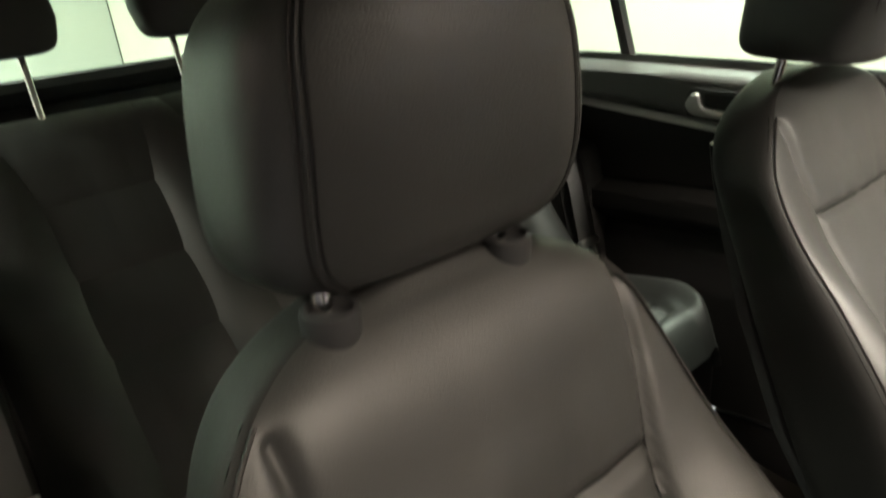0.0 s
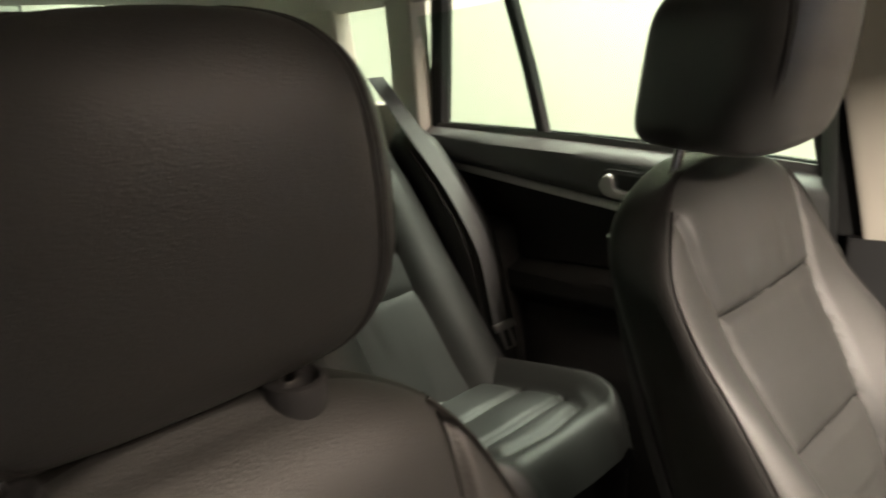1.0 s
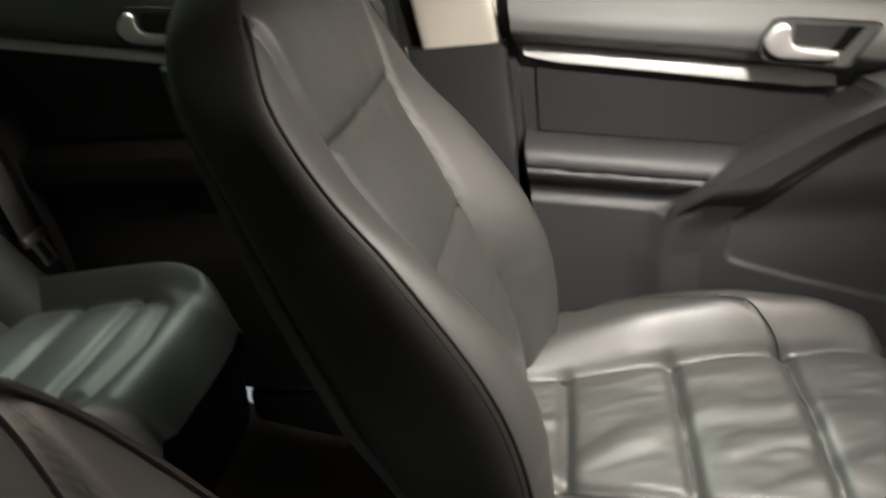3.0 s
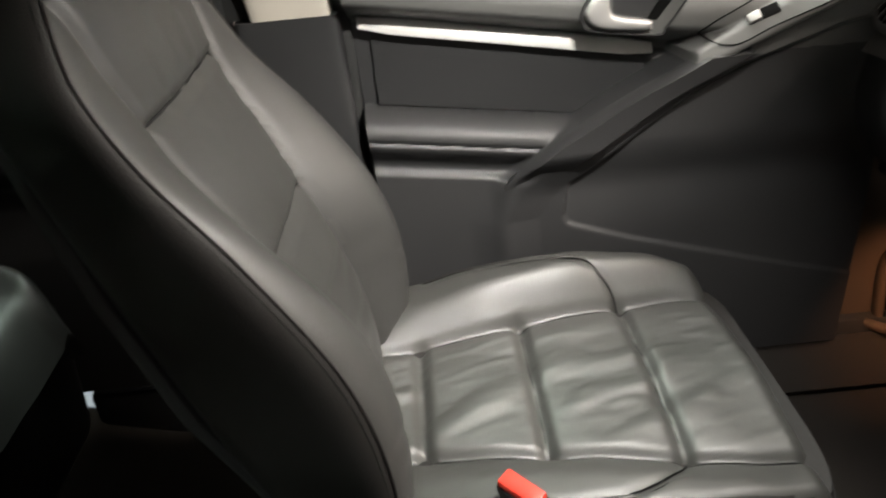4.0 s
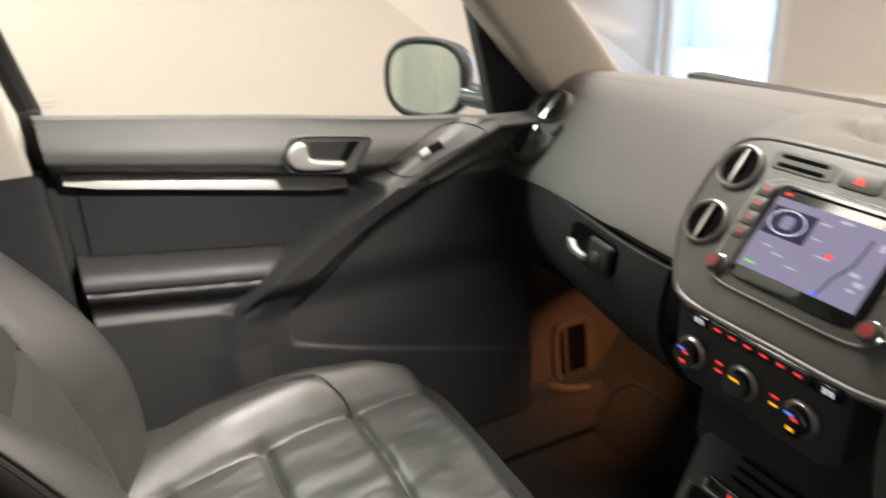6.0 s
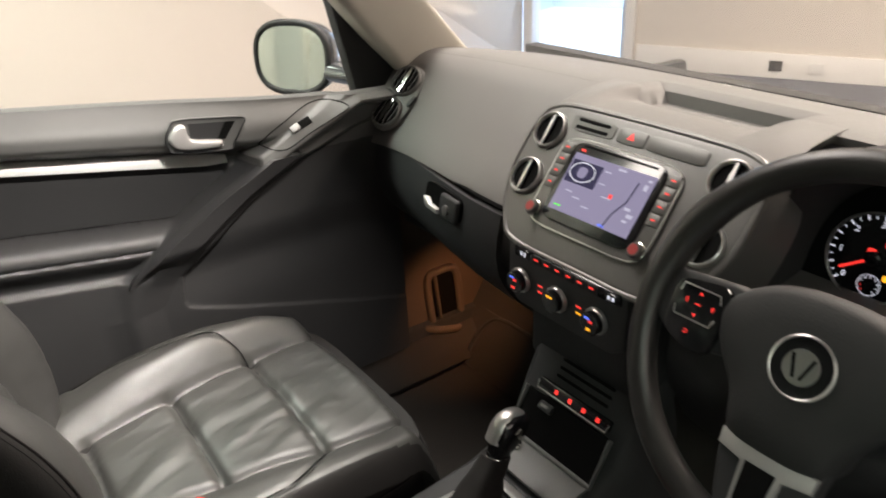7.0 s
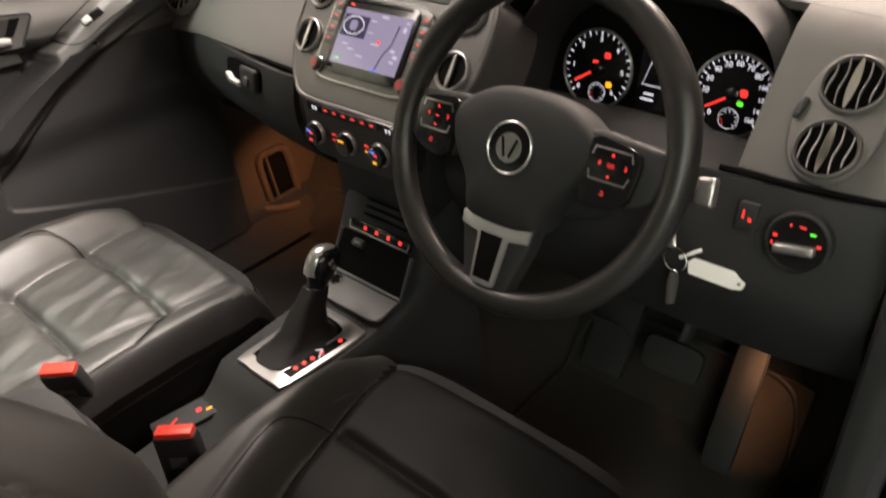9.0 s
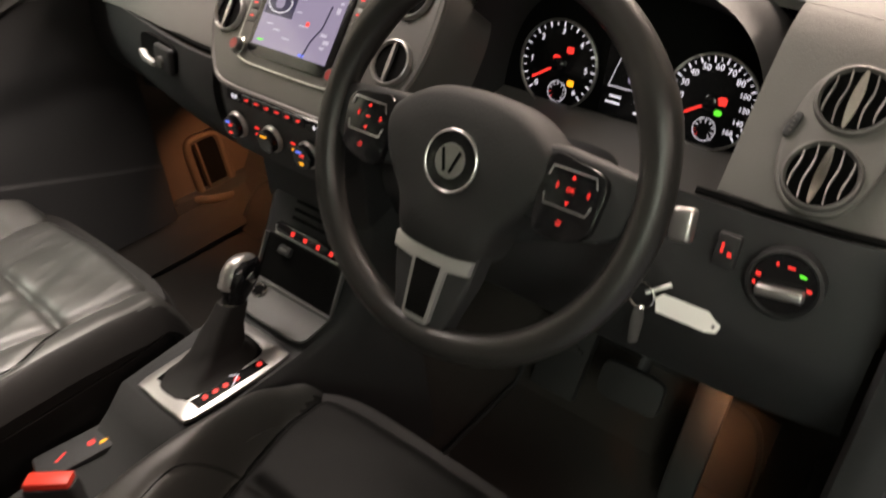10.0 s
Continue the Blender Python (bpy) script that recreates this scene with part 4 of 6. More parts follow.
pillar("pillar_foot", [((0.745, -0.40, 0.45), 0.09, 0.035), ((0.745, -0.40, 0.80), 0.080, 0.035), ((0.735, -0.40, 1.121), 0.068, 0.030)], DARK, "dark plastic foot of the middle pillar")

# ---- dashboard ----
dash = thing("dashboard", (0.0, 0.75, 0.75), "grey grained dashboard with round air vents", "dashboard")
PAD = [(0.0, 0.985, 1.108), (0.12, 0.90, 1.138), (0.30, 0.78, 1.161), (0.46, 0.69, 1.171), (0.56, 0.645, 1.157), (0.66, 0.605, 1.122), (0.80, 0.555, 1.065), (0.92, 0.520, 1.022), (1.0, 0.510, 1.002)]


def pad_at(x, v):
    y, z = smooth_at([(a, b) for a, b, c in PAD], v), smooth_at([(a, c) for a, b, c in PAD], v)
    q = x / 0.715
    y += -0.06 * q ** 4 * (1 - v)
    y -= 0.045 * ramp(v, 0.45, 1.0) * ramp(-abs(x), -0.62, -0.20)
    z -= 0.014 * q ** 4
    if v < 0.62:
        tx, ty = abs(x + 0.005) / 0.130, abs(y - 0.705) / 0.040
        z -= 0.030 * (1 - ramp(max(tx, ty), 0.84, 1.04))
    return x, y, z


part("dash_top", sheet(lambda u, v: pad_at(-0.715 + 1.43 * u, 0.50 * v), 130, 60, 0.012), DASH, dash, "grey grained padded dashboard top")
part("dash_face", sheet(lambda u, v: pad_at(-0.715 + 0.535 * u, 0.50 + 0.455 * v), 40, 40, 0.012), DASH, dash, "grey grained padded face")
part("dash_face", sheet(lambda u, v: pad_at(0.545 + 0.170 * u, 0.50 + 0.40 * v), 24, 40, 0.012), DASH, dash, "grey grained padded face")
def brow(u, v):
    """A padded roll from the dashboard top down to the upper edge of the fascia."""
    x = 0.190 - 0.380 * u
    h = 0.1115 - 0.030 * ramp(abs(x), 0.145, 0.200)
    a, b = Vector(pad_at(x, 0.455)) + Vector((0, 0, 0.0125)), Vector((x, 0.48 + 0.616 * h + 0.003, 1.09 + 0.788 * h - 0.002))
    return a + (b - a) * v + Vector((0, 0, 0.008 * math.sin(math.pi * v) ** 0.8))


part("fascia_brow", sheet(brow, 60, 16, 0.010), DASH, dash)
# seams along the top
part("top_seam", tube([pad_at(-0.60 + 1.18 * i / 40, 0.185) for i in range(41)], 0.0018, 6), VOID, dash)
part("defroster_slot", box((0.36, 0.012, 0.006), at(0.30, 0.86, 1.154, -8), 0.002), VOID, dash)

# glove box
def glove(u, v):
    x = -0.712 + 0.53 * u
    y = 0.528 - 0.072 * ramp(x, -0.70, -0.18) - 0.018 * math.sin(math.pi * min(1, v * 1.1)) + 0.09 * v ** 2.5
    return x, y, 1.011 - 0.207 * v


lid = part("glove_box_lid", sheet(glove, 40, 30, 0.012), DARK, dash, "dark curved glove box lid")
part("lid_gap", tube([Vector(glove(u / 20, 0.0)) + Vector((0, 0.004, 0.006)) for u in range(21)], 0.005, 6), VOID, dash)
G = Matrix.Translation((-0.342, 0.451, 0.984)) @ pose(0, 0, 0, 80, 0, -8)
# flat black plate in place of the shade inside the latch recess
part("latch_recess", plate(oval(0.062, 0.024, 32, 4.5, 0.0, 0.002), G @ at(0, 0, -0.004), 0.008), VOID, lid)
part("latch_pull", plate([(-0.056, -0.004), (-0.050, -0.017), (-0.040, -0.021), (-0.004, -0.021), (-0.004, -0.013), (-0.034, -0.011), (-0.044, -0.003)], G @ at(0, 0, 0.003), 0.010, 0.003), HANDLE, lid, "silver glove box pull")
part("lock_block", box((0.058, 0.042, 0.016), G @ at(0.030, 0.0, 0.004), 0.006, 3), DARK, lid)
part("lock_barrel", lathe([(0.002, 0.0), (0.009, 0.0), (0.009, 0.004), (0.007, 0.005), (0.002, 0.005)], G @ at(0.030, -0.003, 0.012), 20), FASCIA, lid)
part("under_panel", box((1.40, 0.34, 0.02), at(0, 0.76, 0.785, -6), 0.004), DARK, dash)

# centre fascia
FO, FY = Vector((0, 0.48, 1.09)), Vector((0, 0.616, 0.788)).normalized()
FZ = Vector((1, 0, 0)).cross(FY)
FM = Matrix(((1, 0, FZ.x, FO.x), (0, FY.y, FZ.y, FO.y), (0, FY.z, FZ.z, FO.z), (0, 0, 0, 1)))
shape = [(-0.120, -0.108), (-0.158, -0.085), (-0.190, -0.03), (-0.197, 0.03), (-0.190, 0.085), (-0.160, 0.108), (-0.08, 0.113), (0.08, 0.113), (0.160, 0.108), (0.190, 0.085), (0.197, 0.03), (0.190, -0.03), (0.158, -0.085), (0.115, -0.108), (0.0, -0.110)]
shape = [(p.x, p.y) for p in spline([(x, y, 0) for x, y in shape], 4, closed=True)]
fascia = part("fascia", plate(shape, FM @ at(0, 0, -0.11), 0.11, 0.009, 3), FASCIA, dash, "satin grey centre fascia")
part("fascia_rim", tube([FM @ Vector((x * 0.985, y * 0.985, -0.004)) for x, y in shape], 0.005, 8, closed=True), FASCIA, dash)


def round_vent(m, r, parent, vanes=5, turn_vanes=0):
    """A round air vent with a silver ring, a flat black disc painting the throat's shade, vanes and a chrome thumb bar.
    """
    part("vent_ring", lathe([(r - 0.001, 0.000), (r, 0.0045), (r + 0.0016, 0.0060), (r + 0.0034, 0.0050), (r + 0.0048, -0.002)], m, 40, cap=False), SATIN if vanes == 1 else FASCIA, parent)
    part("vent_throat_shade", lathe([(r, 0.0006), (0.0005, 0.0006)], m, 40, cap=False), VOID, parent)
    for i in range(vanes):
        x = (i - (vanes - 1) / 2) * 2 * r / (vanes + 0.4)
        half = math.sqrt(max(1e-6, (r * 0.95) ** 2 - x * x))
        mid = i == vanes // 2
        rows, edge = [], []
        for j in range(9):
            q = -half + 2 * half * j / 8
            wob = 0.0012 * math.sin(q / r * 4.5) * (not mid)
            w = ((0.0035 if vanes > 1 else 0.0014) * (1 - (q / half) ** 2) + 0.0012) if mid else 0.0008
            turned = m @ at(0, 0, 0, 0, 0, turn_vanes)
            rows.append([turned @ Vector((x + wob + p, q, z)) for p, z in ((-w, 0.0062), (w, 0.0062), (w * 0.7, 0.0010), (-w * 0.7, 0.0010))])
            edge.append(turned @ Vector((x + wob, q, 0.0062)))
        vane = part("vent_vane", loft(rows), (CHROME if vanes > 1 else SATIN) if mid else DARK, parent)
        if not mid:
            part("vane_edge", tube(edge, 0.0005, 5), SATIN, vane if parent is dash else parent)


for x, y in ((-0.156, 0.064), (-0.156, -0.012), (0.148, 0.068), (0.154, -0.014)):
    round_vent(FM @ at(x, y, 0.001), 0.0245, dash, 1)
# head unit
unit = thing("head_unit", FO, "radio and navigation unit with lit colour display", "car radio")
UM = FM @ at(-0.012, -0.003, 0.0)
part("unit_frame", plate([(p.x, p.y) for p in spline([(x, y, 0) for x, y in oval(0.106, 0.069, 24, 7)], 2, closed=True)], UM @ at(0, 0, -0.002), 0.006, 0.0015), FASCIA, unit, "satin grey surround")
part("unit_edge", tube([UM @ Vector((x, y, 0.003)) for x, y in oval(0.105, 0.068, 64, 7)], 0.0016, 6, closed=True), SATIN, unit)
glassy = part("unit_glass", plate(oval(0.082, 0.0600, 40, 9), UM @ at(0, 0.004, 0.0035), 0.003, 0.001), BLACK, unit, "gloss black display surround")
SM = UM @ at(0.0, 0.003, 0.0072)
disp = part("display", plate([(-0.0715, -0.0435), (0.0715, -0.0435), (0.0715, 0.0435), (-0.0715, 0.0435)], SM, 0.0006), SCREEN, unit, "lit violet navigation map")
part("map_panel", plate([(-0.069, 0.000), (-0.014, 0.000), (-0.014, 0.034), (-0.069, 0.034)], SM @ at(0, 0, 0.0007), 0.0003), SCREEN_DARK, disp)
part("map_ring", tube([SM @ Vector((-0.044 + 0.022 * math.cos(a), 0.018 + 0.014 * math.sin(a), 0.0012)) for a in [2 * math.pi * i / 32 for i in range(32)]], 0.0007, 5, closed=True), L_WHITE, disp)
part("map_car", plate(oval(0.008, 0.008, 20, 3, -0.044, 0.018), SM @ at(0, 0, 0.001), 0.0004), SCREEN, disp)
for x, y, w, hgt, mat in ((-0.004, 0.030, 0.012, 0.0018, SCREEN_PALE), (0.016, 0.0385, 0.014, 0.003, SCREEN_PALE), (0.064, 0.036, 0.006, 0.003, SCREEN_PALE), (0.062, 0.026, 0.006, 0.008, SCREEN_PALE), (-0.050, -0.012, 0.012, 0.0016, SCREEN_PALE),
                          (-0.034, -0.018, 0.014, 0.0016, SCREEN_PALE), (-0.012, -0.026, 0.014, 0.0016, SCREEN_PALE), (0.012, -0.004, 0.016, 0.0016, SCREEN_PALE), (0.052, -0.008, 0.010, 0.004, SCREEN_PALE), (0.060, -0.016, 0.010, 0.005, SCREEN_PALE),
                          (0.056, -0.024, 0.008, 0.003, SCREEN_PALE), (0.018, 0.000, 0.006, 0.006, L_RED), (0.026, -0.0405, 0.010, 0.003, L_BLUE), (-0.058, -0.036, 0.012, 0.002, L_GREEN), (-0.004, 0.012, 0.010, 0.0014, SCREEN_PALE)):
    part("map_mark", box((w, hgt, 0.0004), SM @ at(x, y, 0.0010)), mat, disp)
part("map_road", tube([SM @ Vector(p) for p in ((0.028, -0.043, 0.0008), (0.034, -0.02, 0.0008), (0.046, 0.0, 0.0008), (0.050, 0.03, 0.0008))], 0.0016, 4, flat=0.3), SCREEN_DARK, disp)
part("disc_slot", box((0.128, 0.003, 0.002), UM @ at(0.0, 0.0585, 0.0062), 0.0005), VOID, unit)
part("logo_bar", box((0.008, 0.003, 0.001), UM @ at(-0.062, 0.052, 0.0068)), L_RED, unit)
for side in (-1, 1):
    for k in range(4):
        bm = UM @ at(side * 0.0925, 0.050 - 0.0185 * k, 0.003)
        b = part("unit_button", box((0.019, 0.0160, 0.006), bm, 0.0015), FASCIA, unit)
        part("button_mark", box((0.0065, 0.0020, 0.0006), bm @ at(0, 0, 0.0032)), L_RED, b)
    km = UM @ at(side * 0.0945, -0.050, 0.004)
    knob = part("unit_knob", lathe([(0.0105, 0.0), (0.0105, 0.010), (0.009, 0.013), (0.0005, 0.0132)], km, 28), FASCIA, unit)
    part("knob_ring", lathe([(0.0106, 0.002), (0.0122, 0.002), (0.0122, 0.004), (0.0106, 0.005)], km, 28, cap=False), CHROME, knob)
    part("knob_cap", lathe([(0.0005, 0.0134), (0.007, 0.0134), (0.007, 0.0139), (0.0005, 0.014)], km, 20), KNOB_RED, knob)
# strip over the head unit
for k in range(2):
    part("slot", box((0.060, 0.0055, 0.004), FM @ at(-0.084, 0.0920 - 0.011 * k, 0.001), 0.002), VOID, fascia)
part("slot_panel", plate(oval(0.040, 0.011, 24, 7, -0.084, 0.0865), FM @ at(0, 0, -0.002), 0.0035), FASCIA, fascia)
hazard = part("hazard_switch", plate(oval(0.024, 0.011, 24, 6, -0.014, 0.0865), FM @ at(0, 0, -0.001), 0.003, 0.001), FASCIA, fascia)
part("hazard_mark", plate([(-0.0205, 0.082), (-0.0075, 0.082), (-0.014, 0.0925)], FM @ at(0, 0, 0.002), 0.0006), L_RED, hazard)
part("blank_panel", plate(oval(0.046, 0.011, 24, 7, 0.060, 0.0865), FM @ at(0, 0, -0.001), 0.003, 0.001), FASCIA, fascia)

# climate panel
climate = thing("climate_panel", (-0.01, 0.43, 0.95), "gloss black climate panel with three lit knobs", "climate control")
CM = Matrix.Translation((-0.010, 0.412, 0.952)) @ pose(0, 0, 0, 90, 0, 0)
part("panel_body", plate([(p.x, p.y) for p in spline([(-0.118, 0.055, 0), (0.108, 0.055, 0), (0.108, -0.03, 0), (0.085, -0.045, 0), (-0.095, -0.045, 0), (-0.118, -0.03, 0)], 1, closed=True)], CM @ at(0, 0, -0.05), 0.048, 0.003), HARD, climate)
part("button_panel", box((0.200, 0.017, 0.006), CM @ at(0, 0.043, 0.0), 0.002), BLACK, climate)
for k in range(6):
    b = part("climate_button", box((0.0195, 0.0135, 0.004), CM @ at(-0.0525 + 0.021 * k, 0.043, 0.003), 0.001), DARK, climate)
    part("button_mark", box((0.0075, 0.0024, 0.0006), CM @ at(-0.0525 + 0.021 * k, 0.044, 0.0053)), L_RED, b)
for x in (-0.080, 0.086):
    w = part("temperature_window", box((0.022, 0.013, 0.003), CM @ at(x, 0.043, 0.003), 0.001), BLACK, climate)
    for dx in (-0.0035, 0.0035):
        part("digit", box((0.0032, 0.0058, 0.0005), CM @ at(x + dx, 0.043, 0.0048)), L_WHITE, w)
for n, x in enumerate((-0.088, -0.013, 0.061)):
    km = CM @ at(x, -0.003, 0.0)
    knob = part("climate_knob", lathe([(0.0165, 0.0), (0.0165, 0.014), (0.0145, 0.016), (0.0005, 0.0162)], km, 32), BLACK, climate)
    part("knob_ring", lathe([(0.0166, 0.0), (0.0195, 0.0), (0.0195, 0.003), (0.0180, 0.006), (0.0166, 0.006)], km, 32, cap=False), SATIN, knob)
    if n != 1:
        part("knob_mark", box((0.009, 0.0028, 0.0006), km @ at(-0.003, 0.009, 0.0165)), L_BLUE, knob)
        part("knob_mark", box((0.007, 0.0030, 0.0006), km @ at(0.003, 0.0055, 0.0165)), L_RED, knob)
        part("knob_mark", box((0.007, 0.0035, 0.0006), km @ at(0, -0.007, 0.0165)), L_AMBER if n else L_RED, knob)
    else:
        part("knob_mark", box((0.012, 0.0025, 0.0006), km @ at(0, 0.009, 0.0165)), L_AMBER, knob)
for x in (-0.050, 0.026):
    for dy, mat in ((0.004, L_RED), (-0.006, L_AMBER if x > 0 else L_RED)):
        part("panel_mark", box((0.009, 0.0024, 0.0006), CM @ at(x, -0.003 + dy, -0.0015)), mat, climate)
part("stack_core", box((0.225, 0.30, 0.20), at(-0.005, 0.600, 0.90), 0.01), DARK, dash)

# outer vents
VY = Vector((0, 0.69, 0.72)).normalized()
VZ = Vector((1, 0, 0)).cross(VY)
for cx, parent in ((0.628, dash), (-0.628, dash)):
    VM = Matrix(((1, 0, VZ.x, cx), (0, VY.y, VZ.y, 0.553), (0, VY.z, VZ.z, 1.088), (0, 0, 0, 1))) @ pose(0, 0, 0.009 if cx < 0 else 0, 0, 14 if cx < 0 else 0)
    eight = []
    for i in range(64):
        a = 2 * math.pi * i / 64
        y = 0.004 + 0.074 * math.sin(a)
        eight.append((0.046 * math.copysign(abs(math.cos(a)) ** 0.75, math.cos(a)), y))
    part("vent_plinth", plate(eight, VM @ at(0, 0, -0.004), 0.007, 0.004, 3), DASH, parent)
    for y in (0.041, -0.033):
        round_vent(VM @ at(0, y, 0.0045), 0.0295, parent, 5, 0)
    dial = part("vent_dial", plate(oval(0.0045, 0.013, 20, 3), VM @ at(-0.041 if cx > 0 else 0.041, 0.006, 0.002, 0, 0, -12), 0.006, 0.002), DARK, parent)
    for k in range(4):
        part("dial_dot", box((0.003, 0.0014, 0.0005), VM @ at(-0.041 if cx > 0 else 0.041, 0.013 - 0.0045 * k, 0.0083)), FASCIA, dial)

# instrument cluster
cluster = thing("instrument_cluster", (0.365, 0.68, 1.04), "lit instrument cluster with two round dials", "instrument cluster")
KY = Vector((0, 0.20, 0.98)).normalized()
KZ = Vector((1, 0, 0)).cross(KY)
KM = Matrix(((1, 0, KZ.x, 0.365), (0, KY.y, KZ.y, 0.668), (0, KY.z, KZ.z, 1.040), (0, 0, 0, 1)))
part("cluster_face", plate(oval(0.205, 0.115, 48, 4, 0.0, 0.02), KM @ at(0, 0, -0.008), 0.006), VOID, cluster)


def arch(w, h, low, n=40):
    return [(w * math.copysign(abs(math.cos(a)) ** 0.62, math.cos(a)), low + (h - low) * max(0.0, math.sin(a)) ** 0.62) for a in [math.pi * i / n for i in range(n + 1)]]


front_arch = arch(0.200, 0.150, -0.085)
rear_arch = arch(0.178, 0.105, -0.085)
rows = []
for t in range(9):
    q = t / 8
    rows.append([Vector((0.365 + a[0] * (1 - q) + b[0] * q, 0.590 + 0.10 * q - 0.06 * (1 - q) * (0.10 - a[1]) / 0.2, 1.040 + a[1] * (1 - q) + b[1] * q)) for a, b in zip(front_arch, rear_arch)])
hood = bmesh.new()
hv = [[hood.verts.new(p) for p in row] for row in rows]
outer_rows = []
for t in range(7):
    q = t / 6
    outer_rows.append([hood.verts.new((p.x + (p.x - 0.365) * 0.10 * q ** 0.5, p.y + 0.02 * math.sin(q * 1.5) + 0.11 * q, p.z + 0.012 * math.sin(math.pi * q) * max(0.0, min(1.0, (p.z - 0.98) / 0.12)) - 0.035 * q * q)) for p in rows[0]])
for a, b in list(zip(hv, hv[1:])) + [(outer_rows[i], outer_rows[i + 1]) for i in range(6)] + [(hv[0], outer_rows[0])]:
    for i in range(len(a) - 1):
        hood.faces.new((a[i], a[i + 1], b[i + 1], b[i]))
part("cluster_hood", hood, DARK, cluster, "dark arched hood")
part("cluster_shelf", box((0.38, 0.17, 0.012), at(0.365, 0.60, 0.968, 18), 0.004), FASCIA, cluster)


def dial(cx, cz, r, marks, labels, parent, needle, small):
    m = KM @ at(cx, cz, 0.0)
    face = part("dial_face", lathe([(0.0005, 0.0), (r, 0.0), (r, 0.001), (0.0005, 0.001)], m, 48), BLACK, parent)
    part("dial_ring", lathe([(r, 0.0), (r + 0.0025, 0.0), (r + 0.0025, 0.004), (r, 0.005)], m, 56, cap=False), SATIN, parent)
    for i in range(marks):
        a = radians(225 - 270 * i / (marks - 1))
        big = i % 2 == 0
        part("dial_tick", box((0.0062 if big else 0.0036, 0.0016 if big else 0.0010, 0.0005), m @ at(0, 0, 0.0014, 0, 0, math.degrees(a)) @ at(r - 0.0045, 0, 0)), L_WHITE, face)
    for i, text in enumerate(labels):
        if text:
            a = radians(225 - 270 * i / (len(labels) - 1))
            lettering(text, 0.0105 if len(text) < 3 else 0.0085, m @ at((r - 0.015) * math.cos(a), (r - 0.013) * math.sin(a), 0.0014), L_WHITE, face, "dial_figure")
    a = radians(needle)
    part("needle", box((r * 0.68, 0.0030, 0.0008), m @ at(0, 0, 0.0030, 0, 0, needle) @ at(r * 0.42, 0, 0)), L_RED, face)
    part("needle_cap", lathe([(0.0095, 0.001), (0.0095, 0.006), (0.007, 0.008), (0.0005, 0.0082)], m, 24), BLACK, face)
    sx, sy = small
    sub = part("small_dial", tube([m @ Vector((sx + 0.0135 * math.cos(b), sy + 0.0135 * math.sin(b), 0.0014)) for b in [2 * math.pi * i / 28 for i in range(28)]], 0.0004, 5, closed=True), L_WHITE, face)
    for i in range(9):
        part("small_tick", box((0.003, 0.0008, 0.0004), m @ at(sx, sy, 0.0014, 0, 0, 225 - 270 * i / 8) @ at(0.0105, 0, 0)), L_RED if i < 2 else L_WHITE, sub)
    return face, m


left, LM = dial(-0.101, 0.0, 0.0555, 25, ["0", "", "1", "", "2", "", "3", "", "4", "", "5", "", "6"], cluster, 213, (0.004, -0.034))
part("warning_lamp", plate(oval(0.0052, 0.0042, 16, 4), LM @ at(0.014, 0.021, 0.0014), 0.0004), L_RED, left)
part("warning_lamp", plate(oval(0.005, 0.004, 16, 4), LM @ at(-0.004, 0.008, 0.0014), 0.0004), L_RED, left)
part("warning_lamp", plate(oval(0.0050, 0.0040, 16, 4), LM @ at(0.022, -0.020, 0.0014), 0.0004), L_AMBER, left)
right, RM = dial(0.104, 0.003, 0.0535, 31, ["0", "", "20", "30", "40", "50", "60", "70", "80", "100", "120", "140", "160"], cluster, 213, (0.000, -0.032))
part("warning_lamp", plate(oval(0.0055, 0.0050, 16, 3), RM @ at(0.013, 0.004, 0.0014), 0.0004), L_RED, right)
part("warning_lamp", plate(oval(0.0045, 0.0032, 16, 3), RM @ at(0.011, -0.010, 0.0014), 0.0004), L_GREEN, right)
info = part("info_display", plate([(-0.034, -0.045), (0.038, -0.045), (0.038, 0.050), (-0.034, 0.050)], KM @ at(0.0, 0.0, -0.001), 0.002), BLACK, cluster)
part("info_frame", tube([KM @ Vector((x, y, 0.002)) for x, y in ((-0.026, -0.008), (0.034, -0.008), (0.038, 0.034), (-0.014, 0.034))], 0.0007, 5, closed=True), L_WHITE, info)
part("info_car", plate(oval(0.012, 0.013, 20, 4, 0.010, 0.012), KM @ at(0, 0, 0.0012), 0.0005), SCREEN, info)
for x, y, w in ((-0.014, -0.020, 0.016), (-0.016, -0.028, 0.020), (0.018, -0.020, 0.012), (0.020, -0.034, 0.012), (0.010, 0.040, 0.024)):
    part("info_bar", box((w, 0.0026, 0.0005), KM @ at(x, y, 0.0015)), L_WHITE, info)

# lower panel on the driver's side, with the lighting switch
def knee(u, v):
    x = 0.125 + 0.595 * u
    return x, 0.500 - 0.040 * math.sin(min(1.0, v * 1.6) * math.pi / 2) + 0.13 * max(0.0, v - 0.45) ** 1.3 + 0.018 * (2 * u - 1) ** 4, 1.024 - 0.235 * v


part("knee_panel", sheet(knee, 40, 30, 0.012), DARK, dash, "dark lower dashboard panel")
part("panel_gap", tube([Vector(knee(0.68 + 0.32 * i / 12, 0.0)) + Vector((0, -0.001, 0.006)) for i in range(13)], 0.004, 6), VOID, dash)
LY = Vector((0, 0.25, 0.97)).normalized()
LZ = Vector((1, 0, 0)).cross(LY)
SWM = Matrix(((1, 0, LZ.x, 0.637), (0, LY.y, LZ.y, 0.463), (0, LY.z, LZ.z, 0.987), (0, 0, 0, 1)))
lights = thing("light_switch", (0.637, 0.47, 0.987), "rotary lighting switch with red symbols and silver bar", "switch")
